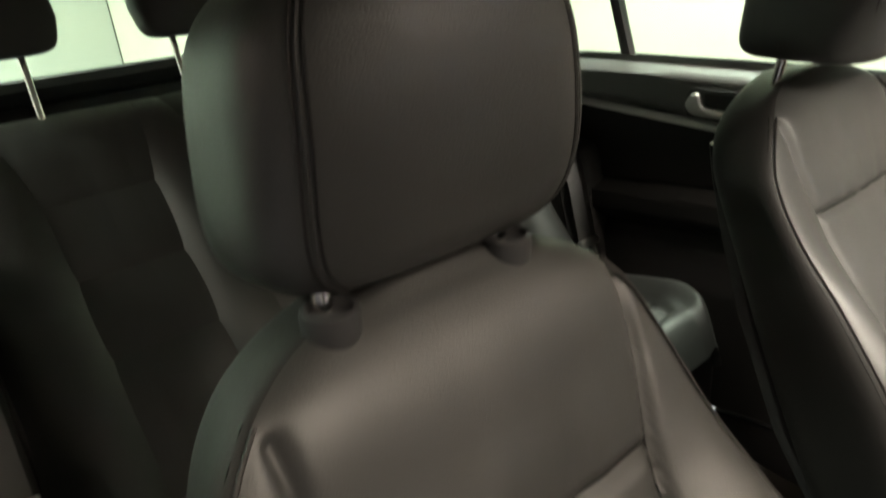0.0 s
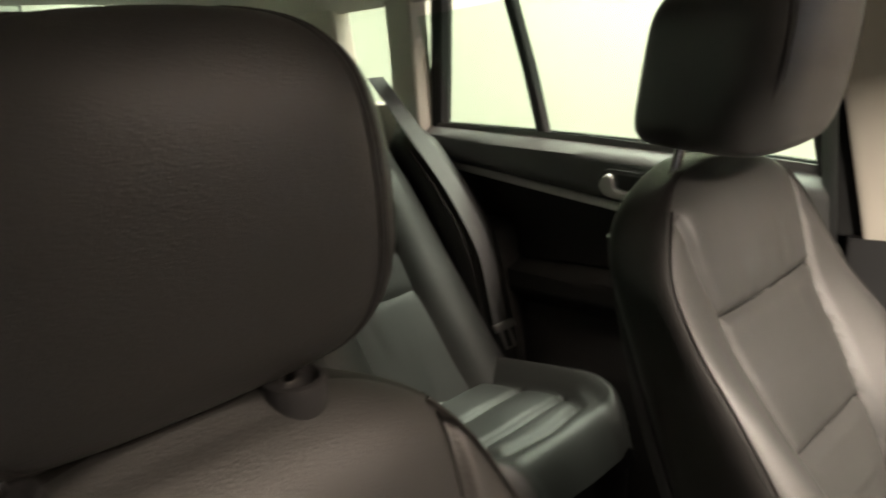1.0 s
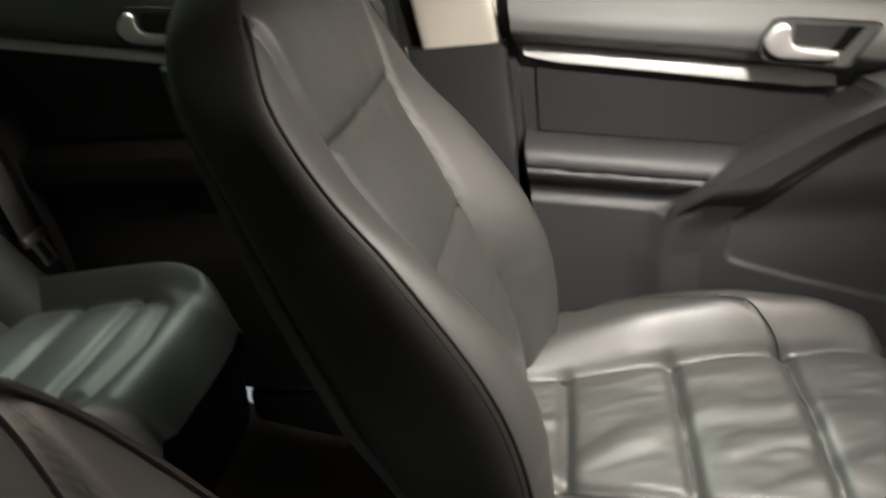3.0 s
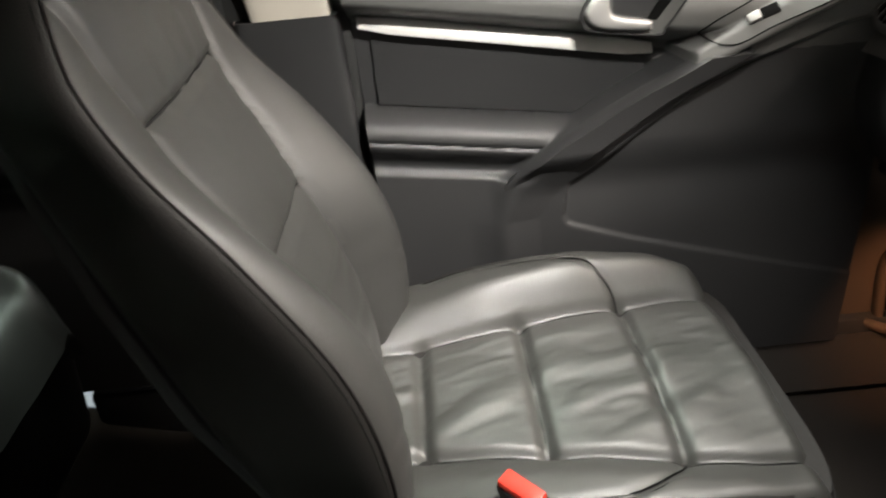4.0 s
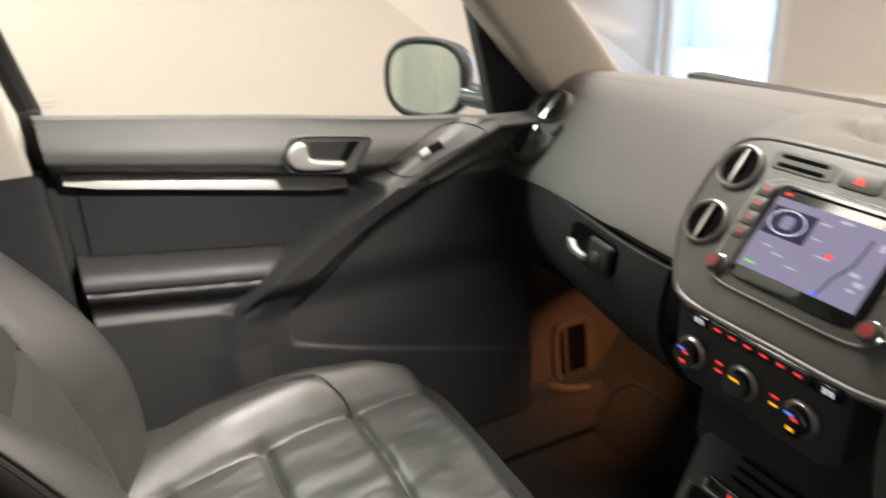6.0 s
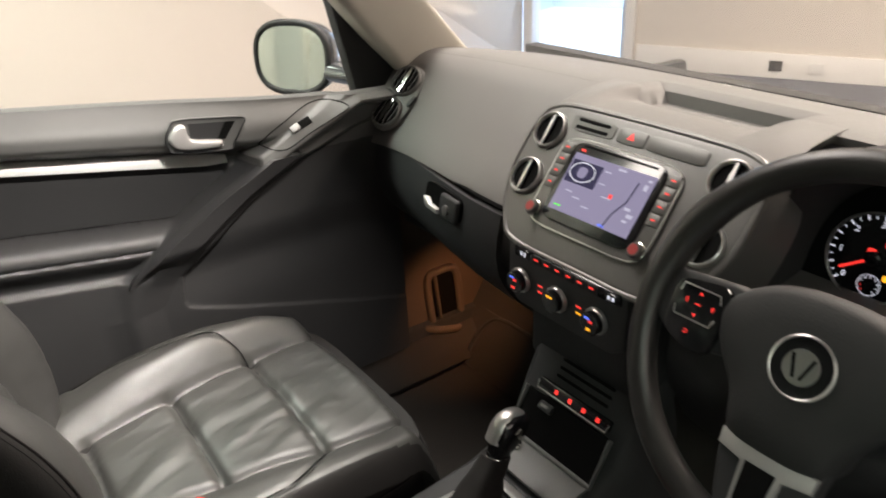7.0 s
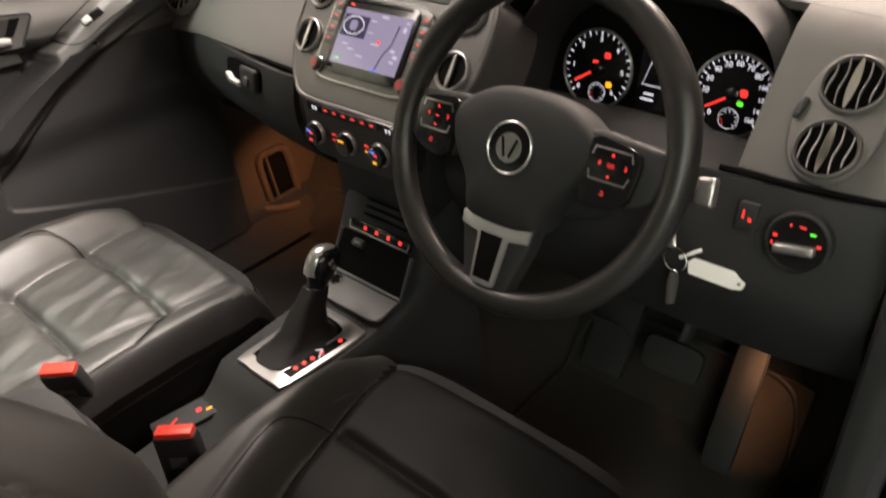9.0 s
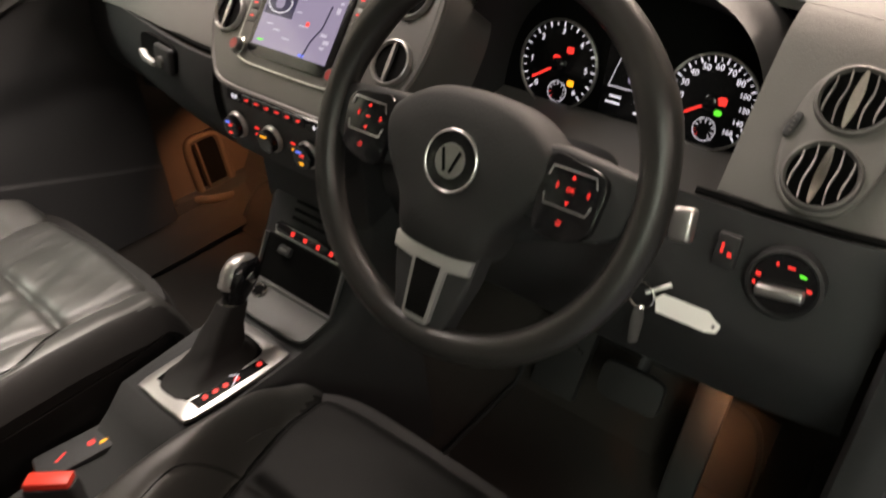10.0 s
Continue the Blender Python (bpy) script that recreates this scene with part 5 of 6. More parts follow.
part("switch_bezel", lathe([(0.034, -0.012), (0.034, 0.002), (0.031, 0.004), (0.029, 0.001), (0.0005, 0.001)], SWM, 40), DARK, lights)
dialface = part("switch_dial", lathe([(0.0285, 0.0), (0.0280, 0.003), (0.0005, 0.0032)], SWM, 40), BLACK, lights)
part("switch_bar", box((0.042, 0.0105, 0.012), SWM @ at(0.000, -0.006, 0.008, 0, 0, 10), 0.003, 3), SATIN, lights, "satin silver turning bar")
for x, y, w, hh, mat in ((-0.010, 0.018, 0.003, 0.005, L_RED), (0.002, 0.0185, 0.009, 0.003, L_RED), (0.0135, 0.014, 0.008, 0.004, L_GREEN), (0.022, 0.003, 0.006, 0.004, L_RED), (-0.023, 0.003, 0.006, 0.005, L_RED), (-0.0245, -0.006, 0.003, 0.005, L_RED), (-0.015, -0.013, 0.005, 0.005, L_RED)):
    part("switch_mark", box((w * 0.75, hh * 0.65, 0.0006), SWM @ at(x, y, 0.0036)), mat, dialface)
dimmer = thing("dimmer_switch", (0.582, 0.47, 1.0), "small dimmer wheel with red marks", "switch")
part("dimmer_plate", box((0.022, 0.034, 0.010), SWM @ at(-0.056, 0.012, 0.0), 0.003), DARK, dimmer)
part("dimmer_mark", box((0.0022, 0.010, 0.0006), SWM @ at(-0.060, 0.015, 0.0055)), L_RED, dimmer)
part("dimmer_mark", box((0.0038, 0.0042, 0.0006), SWM @ at(-0.052, 0.010, 0.0055)), L_RED, dimmer)

# ---- steering wheel ----
wheel = thing("steering_wheel", (0.362, 0.40, 1.05), "black leather steering wheel with silver spoke trim", "steering wheel")
WY = Vector((0, 0.45, 0.89)).normalized()
WZ = Vector((1, 0, 0)).cross(WY)
WM = Matrix(((1, 0, WZ.x, 0.362), (0, WY.y, WZ.y, 0.33), (0, WY.z, WZ.z, 1.08), (0, 0, 0, 1)))
RC = Vector((0.004, 0.006, -0.020))
rim_pts, rim_r = [], []
for i in range(120):
    a = 2 * math.pi * i / 120
    grip = sum(math.exp(-((math.atan2(math.sin(a - c), math.cos(a - c))) / 0.22) ** 2) for c in (radians(28), radians(152)))
    rim_pts.append(WM @ (RC + Vector((0.181 * math.cos(a), 0.181 * math.sin(a), 0))))
    rim_r.append(0.0158 + 0.0022 * grip)
rim = part("rim", tube(rim_pts, rim_r, 18, closed=True), RIM, wheel, "smooth black leather rim")
pad_line = [(-0.070, 0.052), (-0.030, 0.066), (0.030, 0.066), (0.070, 0.052), (0.098, 0.024), (0.088, -0.012), (0.060, -0.050), (0.044, -0.088), (0.0, -0.094), (-0.044, -0.088), (-0.060, -0.050), (-0.088, -0.012), (-0.098, 0.024)]
pad_curve = [(p.x, p.y) for p in spline([(x, y, 0) for x, y in pad_line], 5, closed=True)]
rings = [[WM @ Vector((x * g, y * g - 0.004 * (1 - g), z)) for x, y in pad_curve] for g, z in ((0.97, -0.060), (1.0, -0.035), (0.99, -0.018), (0.95, -0.008), (0.86, -0.002), (0.60, 0.002), (0.30, 0.003), (0.05, 0.003))]
part("airbag_pad", loft(rings), RUBBER, wheel, "smooth dark airbag cover", smooth=60)
badge = part("badge", lathe([(0.0005, 0.0), (0.0275, 0.0), (0.0275, 0.0018), (0.0005, 0.0024)], WM @ at(0, 0, 0.002), 40), BLACK, wheel)
part("badge_ring", lathe([(0.0272, 0.0), (0.0296, 0.0), (0.0296, 0.0028), (0.0284, 0.0036), (0.0272, 0.0028)], WM @ at(0, 0, 0.002), 48, cap=False), SATIN, badge, "satin chrome ring")
part("badge_disc", lathe([(0.0005, 0.0026), (0.0165, 0.0026), (0.0160, 0.0042), (0.0005, 0.0044)], WM @ at(0, 0, 0.002), 40), SATIN, badge, "plain silver disc")
for x0, y0, ang in ((-0.0065, 0.0, 18), (0.0065, 0.0, -18)):
    part("badge_bar", box((0.0030, 0.022, 0.001), WM @ at(x0, y0, 0.0066, 0, 0, ang)), VOID, badge)
for side in (-1, 1):
    spoke = [(side * x, y) for x, y in ((0.070, 0.040), (0.095, 0.044), (0.140, 0.040), (0.172, 0.036), (0.176, 0.010), (0.168, -0.014), (0.150, -0.026), (0.110, -0.032), (0.075, -0.026))]
    part("spoke", plate(spoke[::side], WM @ at(0, 0, -0.040), 0.026, 0.006, 3), DARK, wheel)
    pod = part("button_pod", plate([(p.x, p.y) for p in spline([(side * x, y, 0) for x, y in ((0.090, 0.034), (0.118, 0.036), (0.146, 0.028), (0.148, 0.000), (0.140, -0.026), (0.098, -0.034), (0.088, -0.010))], 3, closed=True)][::side], WM @ at(0, 0, -0.016), 0.010, 0.002), BLACK, wheel, "gloss black button pod")
    cx, cy = side * 0.118, 0.011
    for corner in range(2):
        sy = 1 if corner else -1
        part("pod_trim", tube([WM @ Vector((cx + dx, cy + sy * dy, -0.005)) for dx, dy in ((-0.023, 0.008), (-0.021, 0.0165), (0.020, 0.0165), (0.023, 0.008))], 0.0009, 5), SATIN, pod)
    face = WM @ at(cx, cy, -0.0058)
    if side > 0:
        lettering("OK", 0.0058, face, L_RED, pod, "pod_mark", 0.0002)
    else:
        part("pod_mark", box((0.0050, 0.0014, 0.0005), face), L_RED, pod)
    for sy in (-1, 1):
        part("pod_mark", plate([(-0.0022, sy * 0.0098), (0.0022, sy * 0.0098), (0.0, sy * 0.0132)][::sy], face, 0.0005), L_RED, pod)
        for r in (0.0014, 0.0030):
            part("pod_mark", tube([face @ Vector((sy * 0.0150 + r * math.cos(b), 0.001 + r * math.sin(b), 0.0003)) for b in [radians(-60 + 24 * i) for i in range(6)]], 0.0004, 5), L_RED, pod)
    part("pod_mark", tube([face @ Vector((-0.002 + a, -0.029 + b, 0.0003)) for a, b in ((-0.0022, -0.0016), (0.0022, -0.0016), (0.0022, 0.0016), (-0.0012, 0.0016))], 0.0005, 5), L_RED, pod)
low = [(-0.050, -0.078), (0.050, -0.078), (0.046, -0.110), (0.034, -0.150), (0.030, -0.176), (-0.030, -0.176), (-0.034, -0.150), (-0.046, -0.110)]
part("spoke", plate(low[::-1], WM @ at(0, 0, -0.036), 0.024, 0.005, 3), DARK, wheel)
trim_out = [(-0.047, -0.083), (0.0, -0.087), (0.047, -0.083), (0.046, -0.098), (0.0205, -0.103), (0.0165, -0.157), (0.013, -0.161), (-0.013, -0.161), (-0.0165, -0.157), (-0.0205, -0.103), (-0.046, -0.098)]
part("spoke_trim", plate(trim_out[::-1], WM @ at(0, 0, -0.012), 0.006, 0.002), HANDLE, wheel, "brushed silver spoke trim")
part("spoke_slot", plate([(-0.0150, -0.100), (-0.0120, -0.154), (0.0120, -0.154), (0.0150, -0.100)], WM @ at(0, 0, -0.008), 0.0035, 0.0005), VOID, wheel)
# column, stalks
column = thing("steering_column", (0.362, 0.50, 0.98), "dark steering column shroud with stalks", "steering column")
part("shroud", loft([[WM @ Vector((x * g, y * g - 0.018, -0.055 - d)) for x, y in oval(0.060, 0.055, 32, 3.2)] for d, g in ((0.0, 0.9), (0.01, 1.0), (0.10, 1.05), (0.20, 1.0))]), DARK, column)
for side in (-1, 1):
    part("stalk", tube([WM @ Vector((side * 0.055, 0.004, -0.085)), WM @ Vector((side * 0.13, 0.010, -0.085)), WM @ Vector((side * 0.175, 0.012, -0.078))], [0.007, 0.008, 0.010], 12), DARK, column)
    part("stalk_tip", box((0.020, 0.030, 0.016), WM @ at(side * 0.196, 0.008, -0.074, 0, 0, 8), 0.004, 3), SATIN, column, "silver stalk tip")
part("ignition", lathe([(0.013, 0.0), (0.016, 0.002), (0.016, 0.012), (0.012, 0.014), (0.0005, 0.014)], look((0.500, 0.462, 0.962), (0.62, 0.62, 0.94)), 24), DARK, column)
# key, ring and tag
key = thing("car_key", (0.512, 0.445, 0.955), "silver ignition key with split ring and white tag", "key")
part("key_blade", tube([(0.498, 0.452, 0.962), (0.506, 0.442, 0.958), (0.512, 0.436, 0.948)], [0.0065, 0.007, 0.005], 10, flat=0.45), SATIN, key)
part("split_ring", tube([(0.517 + 0.0140 * math.cos(a), 0.437 + 0.003 * math.sin(a), 0.931 + 0.0140 * math.sin(a)) for a in [2 * math.pi * i / 36 for i in range(36)]], 0.0013, 8, closed=True), CHROME, key, "chrome split ring")
tx = Vector((0.060, 0.018, -0.012)).normalized()
tz = Vector((0.275, -0.776, 0.568))
tz = (tz - tx * tz.dot(tx)).normalized()
ty = tz.cross(tx)
tag_m = Matrix(((tx.x, ty.x, tz.x, 0.563), (tx.y, ty.y, tz.y, 0.446), (tx.z, ty.z, tz.z, 0.926), (0, 0, 0, 1)))
part("paper_tag", plate([(-0.033, 0.002), (-0.028, -0.0105), (0.022, -0.0120), (0.032, -0.0095), (0.034, -0.004), (0.034, 0.005), (0.031, 0.0085), (-0.027, 0.0090)], tag_m, 0.0012), WHITE, key, "white paper tag")
part("tag_hole", lathe([(0.0004, 0.0), (0.0017, 0.0), (0.0017, 0.0006), (0.0004, 0.0006)], tag_m @ at(0.0275, -0.004, 0.0010), 14), VOID, key)
part("key_fob", tube([(0.517, 0.437, 0.916), (0.516, 0.440, 0.895), (0.514, 0.443, 0.862)], [0.005, 0.0075, 0.006], 10, flat=0.5), FASCIA, key)
part("spare_blade", tube([(0.520, 0.440, 0.934), (0.540, 0.455, 0.944)], 0.0025, 8, flat=0.5), SATIN, key)

# ---- centre console ----
console = thing("centre_console", (0.0, 0.15, 0.45), "dark centre console between the front seats", "console")
sections = []
for y, z, w in ((0.50, 0.845, 0.112), (0.455, 0.835, 0.110), (0.435, 0.80, 0.108), (0.40, 0.730, 0.104), (0.375, 0.702, 0.100), (0.30, 0.686, 0.094), (0.13, 0.680, 0.088), (0.10, 0.655, 0.084), (0.06, 0.628, 0.080), (-0.10, 0.622, 0.080), (-0.30, 0.62, 0.082)):
    cx = 0.008
    sections.append([(cx - w - 0.05, y, 0.40), (cx - w - 0.012, y, z - 0.06), (cx - w, y, z - 0.012), (cx - w + 0.012, y, z), (cx + w - 0.012, y, z), (cx + w, y, z - 0.012), (cx + w + 0.012, y, z - 0.06), (cx + w + 0.05, y, 0.40)])
body = loft(sections)
for f in body.faces:
    f.material_index = int(f.calc_center_median().y < 0.125)
part("console_body", body, [DARK, RUBBER], console, "dark grained console moulding")
HY = Vector((0, 0.5, 0.866)).normalized()
HZ = Vector((1, 0, 0)).cross(HY)
HM = Matrix(((1, 0, HZ.x, 0.010), (0, HY.y, HZ.y, 0.405), (0, HY.z, HZ.z, 0.760), (0, 0, 0, 1)))
# flat black sheet on the solid console paints the cubby's inner shade
part("cubby", plate([(-0.082, -0.056), (0.082, -0.056), (0.082, 0.016), (-0.082, 0.016)], HM @ at(0, 0, 0.001), 0.004), VOID, console, "cubby shown by a flat shade-black plate")
part("cubby_lip", tube([HM @ Vector((x, y, 0.006)) for x, y in ((-0.084, 0.016), (-0.084, -0.058), (0.084, -0.058), (0.084, 0.016))], 0.004, 8), SOFT, console)
socket = part("usb_socket", box((0.026, 0.014, 0.010), HM @ at(-0.035, 0.002, 0.008, -20), 0.003), DARK, console)
part("socket_slot", box((0.014, 0.004, 0.001), HM @ at(-0.035, 0.004, 0.0135, -20)), FASCIA, socket)
strip4 = part("switch_strip", box((0.142, 0.018, 0.010), HM @ at(0.004, 0.031, 0.004), 0.003), BLACK, console)
part("strip_trim", tube([HM @ Vector((x, y, 0.009)) for x, y in ((-0.066, 0.034), (-0.064, 0.0225), (0.072, 0.0225), (0.074, 0.034))], 0.0011, 6), SATIN, console)
for k in range(4):
    part("switch_mark", box((0.0065, 0.0065, 0.0006), HM @ at(-0.028 + 0.0275 * k, 0.031, 0.0093)), L_RED, strip4)
for k in range(3):
    part("slot", box((0.100, 0.0045, 0.004), HM @ at(0.006, 0.053 + 0.013 * k, 0.002), 0.001), VOID, console)
lid_m = Matrix.Translation((0.010, 0.348, 0.704)) @ pose(0, 0, 0, 8)
part("console_lid", plate(oval(0.082, 0.034, 32, 6), lid_m, 0.004, 0.0015), SOFT, console, "dark lidded tray")
lighter = part("power_socket", lathe([(0.0085, -0.004), (0.0085, 0.002), (0.0105, 0.0035), (0.0125, 0.002), (0.0125, -0.004)], Matrix.Translation((-0.043, 0.352, 0.711)) @ pose(0, 0, 0, 24), 28, cap=False), CHROME, console, "chrome ringed power socket")
part("socket_plug", lathe([(0.0005, 0.0), (0.0084, 0.0), (0.0084, 0.001), (0.0005, 0.001)], Matrix.Translation((-0.043, 0.352, 0.711)) @ pose(0, 0, 0, 24), 20), VOID, lighter)
# gear selector
shifter = thing("gear_selector", (0.018, 0.21, 0.69), "automatic gear selector in a silver gate", "gear lever")
gate = [(p.x, p.y) for p in spline([(x, y, 0) for x, y in ((-0.040, 0.150), (-0.020, 0.136), (0.050, 0.136), (0.074, 0.150), (0.082, 0.285), (0.066, 0.304), (-0.020, 0.306), (-0.036, 0.292))], 3, closed=True)]
part("gate_frame", plate(gate, at(0, 0, 0.684), 0.006, 0.002), SATIN, shifter, "brushed silver gate frame")
inner = [(p.x, p.y) for p in spline([(x, y, 0) for x, y in ((-0.026, 0.168), (-0.014, 0.158), (0.034, 0.156), (0.044, 0.172), (0.050, 0.250), (0.044, 0.284), (-0.010, 0.290), (-0.022, 0.278))], 3, closed=True)]
part("gate_well", plate(inner, at(0, 0, 0.6895), 0.0012), VOID, shifter)
gl = part("gate_legend", plate([(0.046, 0.160), (0.066, 0.160), (0.074, 0.270), (0.056, 0.270)], at(0, 0, 0.6895), 0.0008), BLACK, shifter)
for n, y in enumerate((0.262, 0.225, 0.208, 0.193, 0.178)):
    part("gate_mark", lathe([(0.0005, 0.0), (0.0038, 0.0), (0.0038, 0.001), (0.0005, 0.001)], at(0.064 - 0.002 * n, y, 0.6903), 14), L_RED, gl)
part("gate_pointer", tube([(0.050, 0.222, 0.6915), (0.058, 0.230, 0.6915), (0.068, 0.214, 0.6915)], 0.0008, 5), L_WHITE, gl)
boot = []
for t in range(17):
    q = t / 16
    c = Vector((0.010 - 0.006 * q, 0.220 + 0.058 * q, 0.690 + 0.072 * q))
    ring = []
    for k, (x, y) in enumerate(oval(0.042 - 0.027 * q ** 0.36, 0.068 - 0.049 * q ** 0.40, 56, 3.4)):
        fold = 1 + 0.045 * math.sin(q * 17 + 0.8 * math.sin(k * 0.34)) * (1 - q) + 0.05 * noise.noise(Vector((x * 60, y * 60, q * 4)))
        ring.append(c + Vector((x * fold, y * fold, -0.25 * y * q)))
    boot.append(ring)
part("lever_boot", loft(boot), LEATHER_SIDE, shifter, "black leather lever boot")
knob = []
for d, rx, ry in ((0.0, 0.013, 0.014), (0.012, 0.014, 0.015), (0.022, 0.0165, 0.019), (0.036, 0.018, 0.023), (0.052, 0.018, 0.0245), (0.064, 0.0165, 0.022), (0.071, 0.012, 0.015), (0.0735, 0.004, 0.005)):
    knob.append([Vector((0.004 + x, 0.276 + 0.55 * d + y, 0.755 + 0.84 * d - 0.30 * y)) for x, y in oval(rx, ry, 32, 2.6)])
part("lever_knob", loft(knob), BLACK, shifter, "gloss black lever knob")
cap = []
for d, rx, ry in ((0.030, 0.0180, 0.0225), (0.052, 0.0186, 0.0252), (0.066, 0.0165, 0.0215), (0.073, 0.012, 0.015), (0.0758, 0.003, 0.004)):
    cap.append([Vector((0.002 + x * 0.93 - 0.0016, 0.276 + 0.55 * d + y - 0.0030, 0.755 + 0.84 * d - 0.30 * y + 0.0006)) for x, y in oval(rx, ry, 32, 2.6)])
part("knob_cap", loft(cap), SATIN, shifter, "satin chrome knob cap")
part("knob_button", box((0.006, 0.012, 0.016), at(0.0215, 0.305, 0.795, 25), 0.002), CHROME, shifter)
part("knob_ring", tube([(0.004 + 0.0146 * math.cos(a), 0.2795 + 0.0156 * math.sin(a), 0.7605 - 0.005 * math.sin(a)) for a in [2 * math.pi * i / 30 for i in range(30)]], 0.0014, 6, closed=True), CHROME, shifter)
# parking brake switches
brake = thing("brake_switches", (-0.05, 0.05, 0.63), "parking brake switch panel with lit marks", "switch")
BM = at(-0.052, 0.048, 0.629, 4, 0, -14)
part("switch_panel", box((0.050, 0.125, 0.012), BM, 0.004), DARK, brake)
part("switch_mark", box((0.003, 0.016, 0.0006), BM @ at(0.0, -0.030, 0.0064, 0, 0, 30)), L_RED, brake)
part("switch_mark", box((0.008, 0.009, 0.0006), BM @ at(0.002, 0.010, 0.0064)), L_RED, brake)
part("switch_mark", box((0.004, 0.010, 0.0006), BM @ at(0.010, 0.024, 0.0064)), L_AMBER, brake)
part("switch_mark", box((0.007, 0.0012, 0.0005), BM @ at(-0.004, 0.040, 0.0064)), FASCIA, brake)
# armrest box
armbox = thing("armrest_box", (-0.02, -0.27, 0.60), "dark padded armrest box between the seats", "armrest")
part("box_lid", loft([[(-0.020 + x * g, -0.285 + y * g, z) for x, y in oval(0.098, 0.190, 40, 5)] for z, g in ((0.735, 0.97), (0.742, 1.0), (0.775, 1.0), (0.792, 0.96), (0.796, 0.85))]), HARD, armbox, "padded dark lid")
part("box_body", loft([[(-0.010 + x * g, -0.265 + y * g, z) for x, y in oval(0.092, 0.172, 40, 6)] for z, g in ((0.60, 1.0), (0.66, 1.0), (0.715, 1.02), (0.733, 0.98))]), DARK, armbox)
part("lid_catch", box((0.050, 0.012, 0.018), at(-0.020, -0.092, 0.745, 12), 0.004), DARK, armbox)


def buckle(x, y, z, lean, label):
    b = thing("belt_buckle", (x, y, z - 0.09), label, "seat belt buckle", "front belt buckles")
    m = Matrix.Translation((x, y, z)) @ pose(0, 0, 0, 0, 0, 42) @ pose(0, 0, 0, lean)
    body = part("buckle_body", loft([[m @ Vector((p * g, q * g, -d)) for p, q in oval(0.029, 0.013, 28, 5)] for d, g in ((0.0, 0.94), (0.006, 1.0), (0.08, 1.02), (0.105, 0.92), (0.118, 0.7))]), DARK, b)
    part("release_button", box((0.050, 0.020, 0.012), m @ at(0, 0.0, 0.002), 0.003), RED, b, "bright red release button")
    part("buckle_mark", box((0.024, 0.001, 0.018), m @ at(0.0, -0.0137, -0.040)), FASCIA, body)
    part("buckle_stalk", tube([m @ Vector((0, 0, -0.09)), m @ Vector((0.0, 0.0, -0.14)), m @ Vector((-0.004, 0.01, -0.20))], 0.010, 8, flat=0.5), WEBBING, b)


buckle(0.076, -0.026, 0.742, -4, "black seat belt buckle with a red button beside the driver seat")
buckle(-0.150, -0.072, 0.758, 12, "black seat belt buckle with a red button beside the passenger seat")

# ---- footwells ----
shell("kick_panel", box((0.03, 0.55, 0.62), at(-0.735, 0.80, 0.62), 0.008), LINER, "brown lined footwell side", "footwell")
shell("kick_panel", box((0.05, 0.70, 0.72), at(0.755, 0.78, 0.70), 0.02), DARK, "dark trim beside the driver footwell", "footwell")
shell("toe_board", sheet(lambda u, v: (-0.74 + 1.48 * u, 0.80 + 0.16 * v + 0.02 * math.sin(u * 20), 0.42 + 0.42 * v), 30, 10, 0.03), LINER, "brown carpet on the toe board", "footwell")
foot = thing("fuse_cover", (-0.70, 0.76, 0.44), "moulded pocket in the footwell side", "footwell pocket")
part("pocket_frame", tube([(-0.716, 0.706 + y - 0.10 * z, 0.540 + z) for y, z in oval(0.046, 0.082, 48, 5)], 0.010, 10, closed=True), LINER, foot)
# flat black plate in place of the pocket's shaded depth
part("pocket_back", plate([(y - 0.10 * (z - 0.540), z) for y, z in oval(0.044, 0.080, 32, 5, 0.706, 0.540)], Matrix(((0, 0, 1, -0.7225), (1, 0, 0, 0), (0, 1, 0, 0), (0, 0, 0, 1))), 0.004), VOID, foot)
part("pocket_rib", box((0.012, 0.008, 0.140), at(-0.716, 0.686, 0.545, 6), 0.004), LINER, foot)
part("pocket_sill", tube(spline([(-0.712, 0.640, 0.476), (-0.694, 0.664, 0.470), (-0.690, 0.700, 0.460), (-0.694, 0.732, 0.450), (-0.712, 0.748, 0.446)], 5), 0.010, 10), LINER, foot)
shell("sill_carpet", sheet(lambda u, v: (-0.735 + 0.10 * v, 0.35 + 0.47 * u, 0.445 - 0.055 * v * v), 12, 8, 0.02), CARPET, "brown carpeted sill", "footwell")


def mat_surface(x0, x1, y0, y1):
    return sheet(lambda u, v: (x0 + (x1 - x0) * u, y0 + (y1 - y0) * v, 0.383 + max(0.0, y0 + (y1 - y0) * v - 0.70) * 1.6 + 0.004 * math.sin(u * 9) * math.sin(v * 7)), 20, 20, 0.008)


for x0, x1, lab in ((-0.64, -0.20, "passenger"), (0.20, 0.64, "driver")):
    mat_thing = thing("floor_mat", ((x0 + x1) / 2, 0.5, 0.385), "dark carpet mat on the %s side floor" % lab, "floor mat", "front floor mats")
    part("carpet", mat_surface(x0, x1, 0.26, 0.78), CARPET, mat_thing)
    part("mat_edge", tube([(x0 + (x1 - x0) * (0.5 + 0.5 * p), 0.52 + 0.26 * q, 0.386 + max(0.0, 0.52 + 0.26 * q - 0.70) * 1.6) for p, q in oval(1, 1, 60, 8)], 0.005, 6, closed=True), RUBBER, mat_thing)
accelerator = thing("accelerator_pedal", (0.57, 0.62, 0.42), "long black accelerator pedal hinged on the floor", "pedal")
